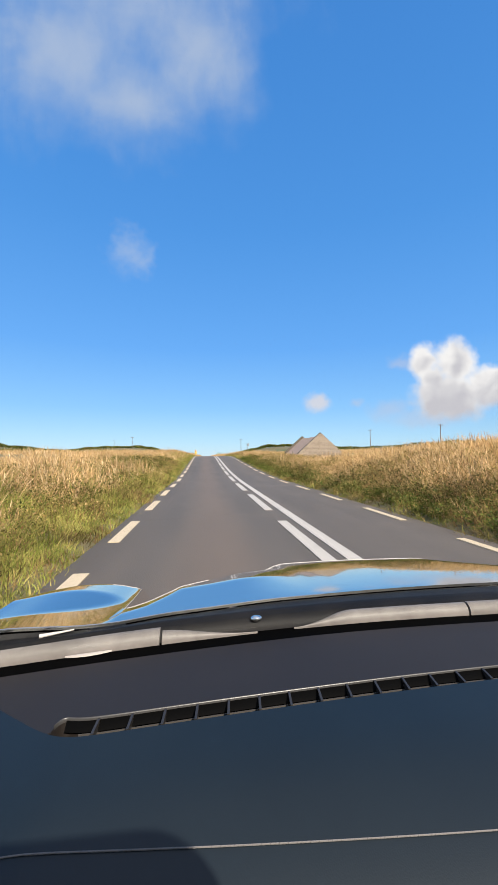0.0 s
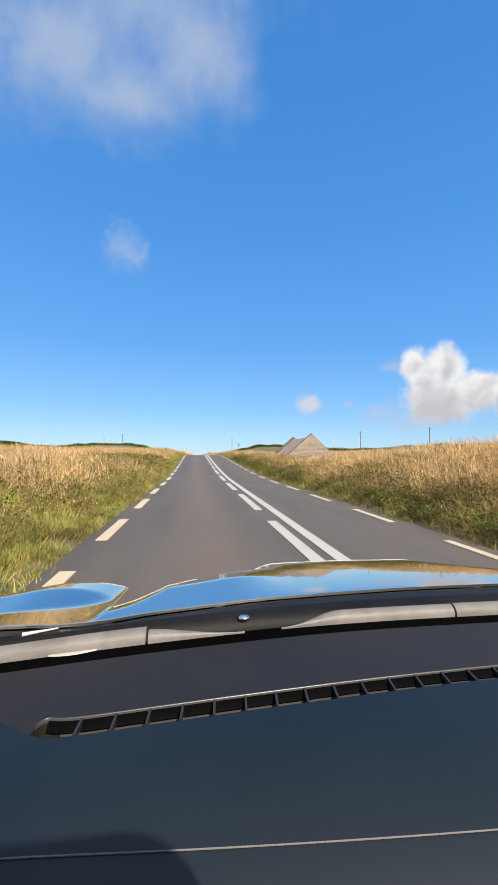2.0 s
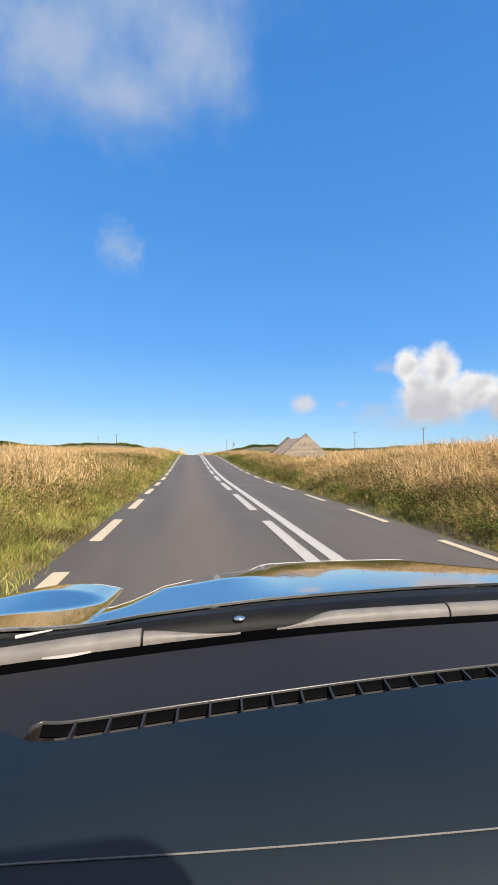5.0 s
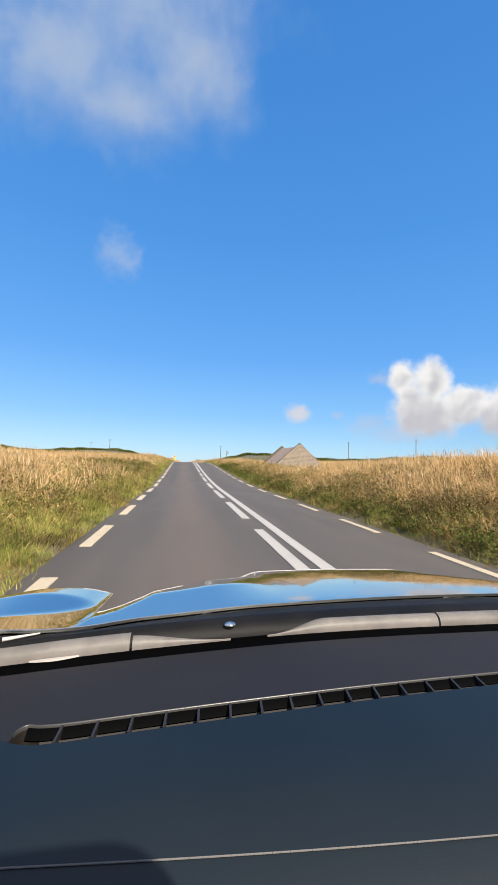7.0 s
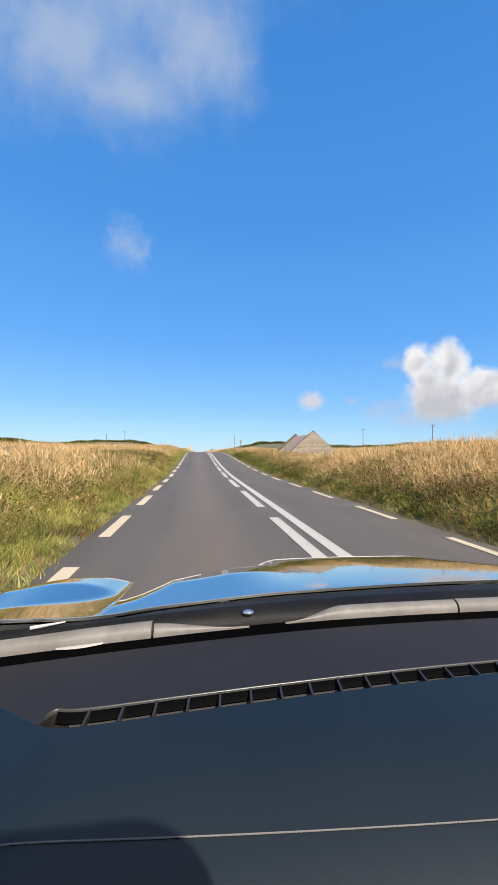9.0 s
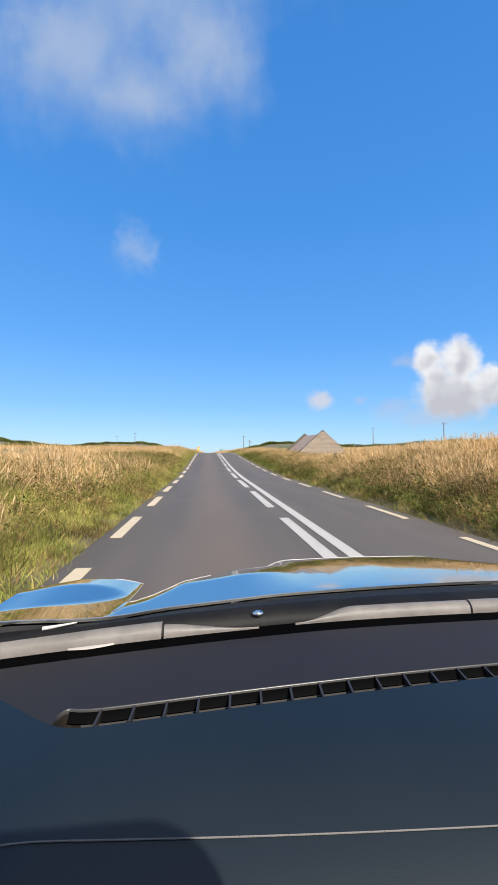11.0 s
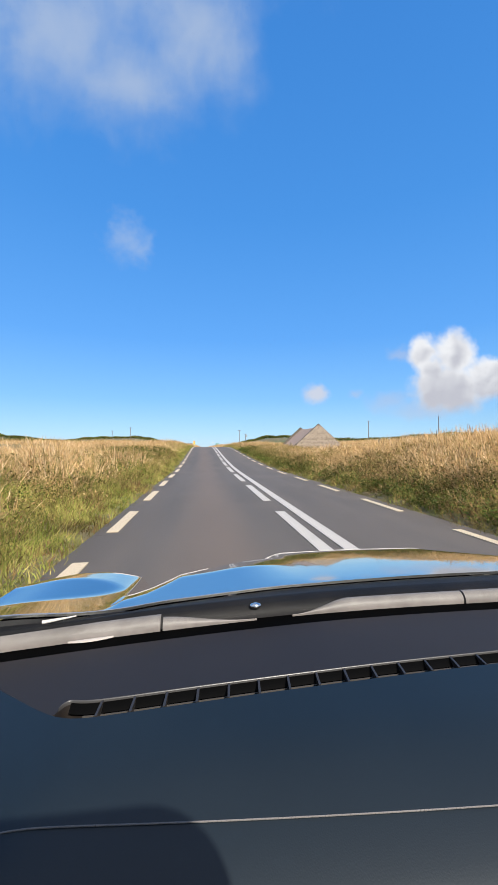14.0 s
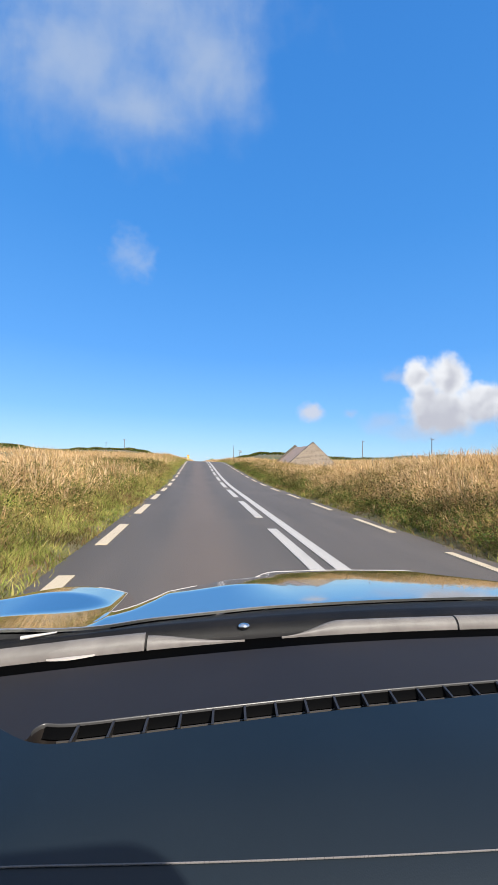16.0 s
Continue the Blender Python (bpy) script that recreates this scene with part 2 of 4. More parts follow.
def grained(base, second, rough):
    """Moulded soft-touch dashboard plastic with a leather grain."""

    def build(k):
        p = obj(k)
        vor = k.add("ShaderNodeTexVoronoi")
        vor.feature = "DISTANCE_TO_EDGE"
        vor.inputs["Scale"].default_value = 420.0
        k.put(vor.inputs["Vector"], p)
        dust = k.noise(p, 260.0, 3.0, 0.8)
        c = k.mix(k.step(k.noise(p, 5.0, 5.0), 0.35, 0.7), base, second)
        c = k.mix(k.math("MULTIPLY", k.step(dust, 0.66, 0.8), 0.35), c, (0.03, 0.03, 0.03))
        c = k.mix(k.math("MULTIPLY", k.step(k.noise(p, 75.0, 5.0, 0.75), 0.5, 0.72), k.step(k.noise(p, 11.0, 3.0), 0.45, 0.7, 0.1, 0.4)), c, tuple(1.55 * x for x in second))
        return principled(k, c, rough, 0, k.math("ADD", vor.outputs["Distance"], k.math("MULTIPLY", dust, 0.2)), 0.0005, 0.15, 0, 0.45)

    return build


def car_paint(k):
    p = obj(k)
    flake = k.noise(p, 900.0, 2.0)
    c = k.mix(k.step(flake, 0.4, 0.7), (0.47, 0.475, 0.46), (0.53, 0.53, 0.51))
    film = k.noise(p, 7.0, 5.0, 0.6)
    return principled(k, c, k.math("ADD", 0.05, k.math("MULTIPLY", film, 0.05)), 1.0, k.noise(p, 3.0, 2.0), 0.004, 0.10, 1.0)


def glass(k):
    tr, gl = k.add("ShaderNodeBsdfTransparent"), k.add("ShaderNodeBsdfGlossy")
    tr.inputs[0].default_value = (0.97, 0.985, 0.975, 1)
    gl.inputs["Roughness"].default_value = 0.0
    fr = k.add("ShaderNodeFresnel")
    fr.inputs[0].default_value = 1.15
    mx = k.add("ShaderNodeMixShader")
    k.put(mx.inputs[0], k.math("MULTIPLY", fr.outputs[0], 0.04))
    k.l.new(tr.outputs[0], mx.inputs[1])
    k.l.new(gl.outputs[0], mx.inputs[2])
    return mx.outputs[0]


M = {
    "tarmac": mat("tarmac", tarmac),
    "white_line": mat("white_line", line_paint((0.48, 0.44, 0.395), (0.24, 0.215, 0.19))),
    "yellow_line": mat("yellow_line", line_paint((0.58, 0.47, 0.32), (0.26, 0.21, 0.16))),
    "soil": mat("soil", soil),
    "straw": mat("straw", blades_mat([(0.68, 0.46, 0.24), (0.36, 0.20, 0.09), (0.80, 0.59, 0.36), (0.54, 0.34, 0.15), (0.27, 0.20, 0.075), (0.72, 0.50, 0.28)], (0.34, 0.20, 0.08), 0.9, 0.6)),
    "green": mat("green", blades_mat([(0.19, 0.23, 0.04), (0.29, 0.29, 0.07), (0.085, 0.125, 0.022), (0.42, 0.34, 0.12), (0.21, 0.255, 0.045)], (0.32, 0.22, 0.09), 1.0, 0.55)),
    "brown": mat("brown", blades_mat([(0.17, 0.10, 0.045), (0.28, 0.18, 0.08), (0.10, 0.065, 0.032), (0.20, 0.18, 0.06)], (0.09, 0.11, 0.03), 1.1, 0.65)),
    "leaf": mat("leaf", blades_mat([(0.05, 0.09, 0.025), (0.10, 0.14, 0.03), (0.16, 0.17, 0.04), (0.16, 0.10, 0.04)], (0.16, 0.13, 0.04), 1.2, 0.4)),
    "olive": mat("olive", blades_mat([(0.09, 0.10, 0.026), (0.16, 0.15, 0.04), (0.06, 0.075, 0.02), (0.24, 0.19, 0.06), (0.13, 0.10, 0.035)], (0.05, 0.06, 0.018), 1.5, 0.6)),
    "bracken": mat("bracken", blades_mat([(0.30, 0.17, 0.07), (0.16, 0.14, 0.04), (0.42, 0.28, 0.13), (0.22, 0.20, 0.06), (0.12, 0.07, 0.03)], (0.20, 0.19, 0.05), 1.0, 0.5)),
    "paint": mat("paint", car_paint),
    "dash": mat("dash", grained((0.0042, 0.0088, 0.0132), (0.0053, 0.0104, 0.0152), 0.45)),
    "pad": mat("pad", grained((0.0125, 0.0094, 0.0080), (0.0152, 0.0115, 0.0098), 0.6)),
    "black": flat("black_plastic", (0.0012, 0.0012, 0.0012), 0.7, spec=0.02),
    "cowl_dark": worn("cowl_dark", (0.008, 0.008, 0.009), (0.013, 0.012, 0.012), 8, 0.55, spec=0.13),
    # paler copy for the trim: sunlight on its face put into the base
    "cowl_sunlit": worn("cowl_sunlit", (0.185, 0.167, 0.155), (0.125, 0.113, 0.105), 9, 0.45, spec=0.25),
    "vent_trim": flat("vent_trim", (0.0255, 0.0225, 0.0204), 0.4),
    # for slivers and beads that stand in for highlights and glints
    "pale": flat("pale_highlight", (0.50, 0.46, 0.43), 0.35),
    "vent_rim": flat("vent_rim", (0.050, 0.048, 0.047), 0.35),
    # near-black base carries the shade inside the demister slot
    "vent_shade": flat("vent_shade", (0.0016, 0.0015, 0.0014), 0.6, spec=0.05),
    "vent_ledge_lit": flat("vent_ledge_lit", (0.065, 0.057, 0.050), 0.5),
    "thread": flat("thread", (0.17, 0.155, 0.147), 0.8),
    "chrome": flat("chrome", (0.75, 0.75, 0.76), 0.15, 1.0),
    "glass": mat("glass", glass),
    "tyre": worn("tyre", (0.02, 0.02, 0.02), (0.035, 0.033, 0.03), 12, 0.85),
    "rim": flat("rim", (0.55, 0.56, 0.57), 0.3, 1.0),
    "headliner": flat("headliner", (0.30, 0.30, 0.31), 0.9),
    "cloth": worn("seat_cloth", (0.055, 0.06, 0.068), (0.04, 0.045, 0.052), 14, 0.95),
    "amber": flat("amber", (0.85, 0.42, 0.01), 0.45),
    "yellow": flat("yellow", (0.85, 0.62, 0.015), 0.45),
    "sign_black": flat("sign_black", (0.02, 0.015, 0.012), 0.5),
    "sign_white": flat("sign_white", (0.78, 0.78, 0.75), 0.45),
    "sign_green": flat("sign_green", (0.01, 0.16, 0.11), 0.4),
    "post_green": flat("post_green", (0.01, 0.30, 0.14), 0.45),
    "galv": worn("galvanised", (0.36, 0.37, 0.38), (0.26, 0.27, 0.28), 15, 0.5, 0.6),
    "pole_wood": worn("pole_wood", (0.17, 0.13, 0.10), (0.10, 0.085, 0.07), 7, 0.85, 0, 40, 0.004),
    "post_wood": worn("post_wood", (0.22, 0.18, 0.13), (0.14, 0.12, 0.09), 9, 0.9, 0, 50, 0.004),
    "ceramic": flat("ceramic", (0.25, 0.2, 0.17), 0.25),
    "stone": worn("stone", (0.36, 0.285, 0.22), (0.22, 0.18, 0.145), 3, 0.9, 0, 25, 0.01, 0.6),
    "mortar": worn("mortar", (0.13, 0.105, 0.08), (0.08, 0.068, 0.055), 5, 0.95, 0, 30, 0.01, 0.6),
    "slate": worn("roof_felt", (0.44, 0.31, 0.235), (0.35, 0.255, 0.20), 1.5, 0.85, 0, 20, 0.006, 0.5),
    "gravel": worn("gravel", (0.30, 0.25, 0.19), (0.19, 0.165, 0.12), 1.2, 0.95, 0, 45, 0.02, 0.8),
    "wrap": worn("bale_wrap", (0.018, 0.022, 0.03), (0.03, 0.035, 0.045), 4, 0.3, 0, 25, 0.006, 0.5, 0.3),
    "concrete": worn("concrete", (0.17, 0.125, 0.095), (0.11, 0.085, 0.07), 4, 0.9, 0, 35, 0.006, 0.5),
}


# ---- building helpers ----
def part(name, bm, material, parent=None, label="", smooth=False):
    """Links a bmesh as one mesh object, under its thing if one is given."""
    me = bpy.data.meshes.new(name)
    bmesh.ops.recalc_face_normals(bm, faces=bm.faces)
    bm.to_mesh(me)
    bm.free()
    me.materials.append(material)
    if smooth:
        me.shade_smooth()
        me.set_sharp_from_angle(angle=radians(38))
    ob = new(name, me)
    if parent is not None:
        ob.parent = parent
        ob.matrix_parent_inverse = parent.matrix_world.inverted()
    if label:
        tagged(ob, label)
    return ob


def thing(name, at, label, category, group="", kind=""):
    ob = new(name)
    ob.location = at
    ob.empty_display_size = 0.2
    bpy.context.view_layer.update()
    return tagged(ob, label, category, group, kind)


def box(size, at=(0, 0, 0), rot=None, bevel=0.0, bm=None):
    bm = bm or bmesh.new()
    res = bmesh.ops.create_cube(bm, size=1)
    m = Matrix.Translation(at) @ (rot.to_4x4() if rot else Matrix()) @ Matrix.Diagonal((*size, 1))
    bmesh.ops.transform(bm, matrix=m, verts=res["verts"])
    if bevel:
        edges = list({e for v in res["verts"] for e in v.link_edges})
        bmesh.ops.bevel(bm, geom=edges, offset=bevel, segments=2, affect="EDGES", profile=0.7)
    return bm


def rod(a, b, r0, r1=None, seg=10, bm=None):
    """A tapered round bar from a to b."""
    bm = bm or bmesh.new()
    a, b = Vector(a), Vector(b)
    d = b - a
    m = Matrix.Translation((a + b) / 2) @ d.to_track_quat("Z", "Y").to_matrix().to_4x4()
    bmesh.ops.create_cone(bm, cap_ends=True, segments=seg, radius1=r0, radius2=r0 if r1 is None else r1, depth=d.length, matrix=m)
    return bm


def prism(points, axis, lo, hi, bm=None):
    """A flat outline (a, b pairs) drawn out along an axis: 'x' uses (y, z), 'y' uses (x, z), 'z' uses (x, y)."""
    bm = bm or bmesh.new()

    def at(p, t):
        return {"x": (t, p[0], p[1]), "y": (p[0], t, p[1]), "z": (p[0], p[1], t)}[axis]

    n = len(points)
    v0 = [bm.verts.new(at(p, lo)) for p in points]
    v1 = [bm.verts.new(at(p, hi)) for p in points]
    bm.faces.new(v0)
    bm.faces.new(list(reversed(v1)))
    for i in range(n):
        bm.faces.new((v0[i], v0[(i + 1) % n], v1[(i + 1) % n], v1[i]))
    return bm


def sheet(fn, us, vs, thick=0.0, down=Vector((0, 0, -1))):
    """A surface fn(u, v) over a grid; with thickness it is closed below."""
    bm = bmesh.new()
    top = [[bm.verts.new(fn(u, v)) for v in vs] for u in us]
    nu, nv = len(us), len(vs)
    for i in range(nu - 1):
        for j in range(nv - 1):
            bm.faces.new((top[i][j], top[i + 1][j], top[i + 1][j + 1], top[i][j + 1]))
    if thick:
        low = [[bm.verts.new(w.co + down * thick) for w in row] for row in top]
        for i in range(nu - 1):
            for j in range(nv - 1):
                bm.faces.new((low[i][j], low[i][j + 1], low[i + 1][j + 1], low[i + 1][j]))
        for i in range(nu - 1):
            for j in (0, nv - 1):
                bm.faces.new((top[i][j], top[i + 1][j], low[i + 1][j], low[i][j]))
        for j in range(nv - 1):
            for i in (0, nu - 1):
                bm.faces.new((top[i][j], top[i][j + 1], low[i][j + 1], low[i][j]))
    return bm


def span(a, b, n):
    return [a + (b - a) * i / (n - 1) for i in range(n)]


def ease(x, a, b):
    t = np.clip((np.asarray(x, float) - a) / (b - a), 0, 1)
    return t * t * (3 - 2 * t)


# ---- the lie of the land ----
ROAD_L, ROAD_R = -1.82, 3.92      # edges of the tarmac
EDGE_L, EDGE_R = -1.58, 3.62      # yellow edge lines
JY = 120.0                        # how far on the junction and its signs lie
SIDE_Y0, SIDE_Y1 = JY + 84.0, JY + 93.0   # mouth of the side road


def road_z(y):
    """Level ahead of the car, then a rise to the crest."""
    return 1.27 * ease(y, 17, 62) - 0.10 * ease(y, 175, 240)


def lump(x, y):
    """Slow unevenness of the ground."""
    return (np.sin(x * 0.31 + y * 0.17) * np.cos(y * 0.23 - x * 0.11) * 0.5 + np.sin(x * 0.9 + 1.3) * np.sin(y * 0.7) * 0.25)


def ground_z(x, y):
    x, y = np.asarray(x, float), np.asarray(y, float)
    side = ease(y, SIDE_Y0 - 2, SIDE_Y0 + 1.5) * (1 - ease(y, SIDE_Y1 - 1, SIDE_Y1 + 3))
    dl, dr = ROAD_L - x, x - ROAD_R
    near_left = (0.06 * ease(dl, 0, 0.3) + 0.46 * ease(dl, 0.3, 3.2) + 0.25 * ease(dl, 6, 30) + 0.14 * lump(x, y) * ease(dl, 0.6, 3))
    hill_l = 7.5 * np.exp(-((x + 150) / 70) ** 2 - ((y - 210) / 90) ** 2) + 8.0 * np.exp(-((x + 70) / 70) ** 2 - ((y - 380) / 80) ** 2)
    left = near_left * (1 - side) + hill_l * ease(dl, 8, 60) + 0.02 * side
    layby = ease(y, JY + 78, JY + 84) * (1 - ease(y, JY + 112, JY + 120))
    drop = (1 - 0.75 * layby) * (1 - 0.72 * ease(y, 14, 32))
    hollow = 1.5 * np.exp(-((x - 16) / 9) ** 2 - ((y - 54) / 17) ** 2) * ease(dr, 4, 9)
    near_right = (0.08 * ease(dr, 0, 0.25) + (0.30 * ease(dr, 0.15, 1.5) + 0.58 * ease(dr, 1.0, 4.5) + 0.48 * ease(dr, 4, 10)) * drop
                  + 0.6 * ease(dr, 12, 60) + 0.16 * lump(x + 9, y) * ease(dr, 0.6, 4))
    hill_r = 6.0 * np.exp(-((x - 170) / 80) ** 2 - ((y - 190) / 90) ** 2) + 8.0 * np.exp(-((x - 80) / 70) ** 2 - ((y - 370) / 90) ** 2)
    right = near_right - hollow + hill_r * ease(dr, 10, 60)
    base = road_z(y) - 0.05 * ((dl < 0) & (dr < 0)) - 0.6 * ease(np.abs(y), 250, 900)
    return base + np.where(dl > 0, left, 0) + np.where(dr > 0, right, 0)


def gz(x, y):
    return float(ground_z(x, y))


def grid_mesh(name, xs, ys, zfn, material):
    X, Y = np.meshgrid(xs, ys, indexing="ij")
    co = np.stack([X, Y, zfn(X, Y)], -1).reshape(-1, 3)
    n, m = len(xs), len(ys)
    i, j = np.meshgrid(np.arange(n - 1), np.arange(m - 1), indexing="ij")
    a = (i * m + j).ravel()
    faces = np.stack([a, a + m, a + m + 1, a + 1], 1)
    me = bpy.data.meshes.new(name)
    me.from_pydata(co.tolist(), [], faces.tolist())
    me.materials.append(material)
    me.shade_smooth()
    return new(name, me)


def axis_steps(marks):
    out = []
    for (a, step), (b, _) in zip(marks, marks[1:]):
        out += list(np.arange(a, b, step))
    return np.array(out + [marks[-1][0]])


gx = axis_steps([(-3000, 500), (-500, 60), (-140, 12), (-40, 2.5), (-14, 0.7), (-6, 0.25), (-1.5, 1.3), (3.7, 0.06), (4.2, 0.25), (9, 0.7), (18, 2.5), (45, 12), (140, 60), (500, 500), (3000, 1)])
gy = axis_steps([(-3000, 500), (-500, 60), (-200, 15), (-110, 3), (-4, 0.6), (70, 1.2), (130, 3), (260, 15), (480, 60), (900, 400), (3300, 1)])
tagged(grid_mesh("ground", gx, gy, ground_z, M["soil"]), "rough roadside ground under dry grass, rolling to low hills", "ground", kind="structure")

ry = axis_steps([(-260, 4), (-10, 1.0), (150, 5), (420, 1)])
road = grid_mesh("road", np.array([ROAD_L - 0.08, ROAD_L, -0.6, 0.4, 1.4, 2.6, ROAD_R, ROAD_R + 0.06]), ry,
                 lambda X, Y: road_z(Y) + 0.012 - 0.05 * ((X < ROAD_L - 0.01) | (X > ROAD_R + 0.01)) - 0.00 * X, M["tarmac"])
tagged(road, "worn grey-brown asphalt country road rising to a crest", "road", kind="structure")
side = grid_mesh("side_road", np.array([-60, -40, -25, -12, -7, -4, -2.6, ROAD_L + 0.02]), np.linspace(SIDE_Y0, SIDE_Y1, 12),
                 lambda X, Y: road_z(Y) + 0.02 + 0.0 * X + 0.03 * ease(-X, 2, 6), M["tarmac"])
tagged(side, "asphalt mouth of a side road at the junction", "road", kind="structure")
lay = grid_mesh("gravel_verge", np.array([ROAD_R + 0.03, 4.6, 5.4, 6.3, 7.2]), np.linspace(JY + 86, JY + 112, 20),
                lambda X, Y: ground_z(X, Y) + 0.02, M["gravel"])
tagged(lay, "bare brown gravel strip beside the road", "gravel verge", kind="structure")


def marking(name, x, y0, y1, width, material, label, group):
    ys = span(y0, y1, max(2, int((y1 - y0) / 1.2) + 2))
    bm = sheet(lambda u, y: Vector((x + u * width / 2, y, float(road_z(y)) + 0.024)), [-1.0, 1.0], ys, 0.011)
    ob = part(name, bm, material)
    return tagged(ob, label, "road marking", group, "structure")


random.seed(4)
YELLOW, SOLID, BROKEN = "worn yellow edge line dash on asphalt", "solid white centre line on asphalt", "broken white centre line dash on asphalt"
for k0 in range(-30, 66):
    y0 = 5.9 + 3.4 * k0
    if y0 + 1.95 < SIDE_Y0 - 1 or y0 > SIDE_Y1 + 2:
        marking("edge_line", EDGE_L + random.uniform(-0.015, 0.015), y0, y0 + random.uniform(1.8, 2.05), 0.17, M["yellow_line"], YELLOW, "edge lines")
    marking("edge_line", EDGE_R + random.uniform(-0.015, 0.015), y0 + 1.1, y0 + 2.85, 0.14, M["yellow_line"], YELLOW, "edge lines")
LANE_A, LANE_B = 1.27, 1.60
TURN_A, TURN_B = -65.0, 128.0     # where the near line changes between solid and broken
marking("centre_line", LANE_B, TURN_A, TURN_B + 0.7, 0.185, M["white_line"], SOLID, "centre lines")
marking("centre_line", LANE_A, TURN_B - 0.7, 270, 0.185, M["white_line"], SOLID, "centre lines")
for lane in (LANE_A, LANE_B):
    marking("centre_line", lane, -240, TURN_A - 1.6, 0.185, M["white_line"], SOLID, "centre lines")
for k0 in range(-13, 24):
    marking("centre_dash", LANE_A, 3.7 + 5.1 * k0, 7.3 + 5.1 * k0, 0.185, M["white_line"], BROKEN, "centre dashes")
for k0 in range(25):
    marking("centre_dash", LANE_B, TURN_B + 2.2 + 5.1 * k0, TURN_B + 5.8 + 5.1 * k0, 0.17, M["white_line"], BROKEN, "centre dashes")
for k0 in range(5):
    marking("side_dash", ROAD_L + 0.1, SIDE_Y0 + 0.6 + 1.7 * k0, SIDE_Y0 + 1.5 + 1.7 * k0, 0.12, M["white_line"], "white give way dash across a side road", "give way dashes")


# ---- the car ----
CAR_S = 0.9
EYE = Vector((0, 0, 1.3))


def fitted(bm):
    """Car drawing to world: scaled about the driver's view point."""
    bmesh.ops.transform(bm, matrix=Matrix.Translation(EYE) @ Matrix.Scale(CAR_S, 4) @ Matrix.Translation(-EYE), verts=bm.verts)
    return bm


car = thing("car", (0.42, 0, 0), "dark metallic grey car with black dashboard standing on the road", "car")
CX, HW = 0.50, 0.98        # middle of the bonnet and half width of its near side
XL, XR = CX - HW, CX + 0.82
MX, MW = (XL + XR) / 2, (XR - XL) / 2


def car_part(name, bm, material, label="", parent=None, smooth=True):
    return part(name, fitted(bm), material, parent or car, label, smooth)


def bend(v, pts):
    return float(np.interp(v, [p[0] for p in pts], [p[1] for p in pts]))


def soft_bend(v, pts, w=0.05):
    return sum(bend(v + w * k, pts) for k in (-1, -0.6, -0.2, 0.2, 0.6, 1)) / 6


def y_glass(x):
    """Foot of the windscreen."""
    return 0.764 - 0.0915 * (x - 0.7) ** 2 + 0.011 * (1 - float(ease(x, 0.15, 0.7)))


def y_rear(x):
    """Rear edge of the bonnet."""
    return 0.897 - 0.126 * (x - 0.7) ** 2 - 0.028 * float(ease(-x, 0.08, 0.30))


WING = [(0.6, 0.015), (0.72, 0.004), (0.79, -0.004), (0.9, 0.002), (1.0, -0.002), (1.1, -0.012), (1.2, -0.024), (1.45, -0.050), (1.7, -0.040)]
LENGTH = [(0.6, 0.990), (0.85, 0.982), (1.0, 0.967), (1.12, 0.953), (1.25, 0.935), (1.40, 0.910), (1.55, 0.866), (1.68, 0.78), (1.78, 0.65), (1.84, 0.45)]


def middle_z(x, y):
    """The broad raised middle that narrows forward, and the far wing."""
    amp = 0.04 + 0.96 * min(1.0, max(0.0, (y - 0.74) / 0.5)) ** 0.8
    p = 0.66 - 0.25 * float(ease(y, 0.8, 1.4))
    r = soft_bend(y, WING, 0.06)
    low = -0.105 * amp
    cross = [(0, 0), (p - 0.14, -0.004 * amp), (p, -0.030 * amp), (p + 0.07, -0.065 * amp), (0.725, low), (0.755, low), (0.795, 0.55 * low + 0.45 * r),
             (0.835, r - 0.006), (0.87, r), (0.96, r + 0.002), (1.0, r - 0.006), (1.03, r - 0.03)]
    return soft_bend(y, LENGTH, 0.06) + soft_bend(abs(x - CX), cross, 0.022)


# near wing and the fold beside it: where the metal turns down, and where the middle's flat top ends
TURN_X = [-0.52, -0.37, -0.24, -0.222, -0.214, -0.206, -0.19, -0.15, -0.10, -0.03, 0.13, 0.3]
TURN_Y = [1.0, 1.14, 1.22, 1.20, 1.05, 0.905, 0.91, 0.96, 1.03, 1.09, 1.2, 1.29]
TOP_X = [-0.22, -0.2, -0.155, -0.113, -0.09, -0.021, 0.116, 0.3]
TOP_Y = [0.79, 0.827, 0.869, 0.935, 0.98, 1.00, 1.05, 1.13]
WING_Y = np.linspace(0.70, 1.9, 601)
wing_columns = {}


def wing_z(x, y):
    """The near wing: a slope that eases over a long oval crown, then turns down into the fold and to the front."""
    key = round(x, 4)
    if key not in wing_columns:
        g = -np.tan((np.arctan(0.33 / WING_Y) + radians(1)) / 2)
        a = 0.866 * (x + 0.395) + 0.5 * (WING_Y - 0.94)
        b = -0.5 * (x + 0.395) + 0.866 * (WING_Y - 0.94)
        crown = 1 - ease(np.hypot(a / 0.165, b / 0.07), 0.8, 1.2)
        yt = float(np.interp(x, TOP_X, TOP_Y))
        top = (1 - ease(WING_Y, yt - 0.015, yt + 0.015)) * ease(x, -0.235, -0.2)
        turn = float(np.interp(x, TURN_X, TURN_Y))
        g = g + 0.145 * np.maximum(crown, top) - 0.45 * ease(WING_Y, turn - 0.03, turn + 0.03)
        run = np.concatenate([[0], np.cumsum((g[1:] + g[:-1]) / 2 * np.diff(WING_Y))])
        rear = 0.976 + 0.024 * float(ease(-x, 0.16, 0.42)) + 0.004 * float(ease(x, -0.1, 0.2))
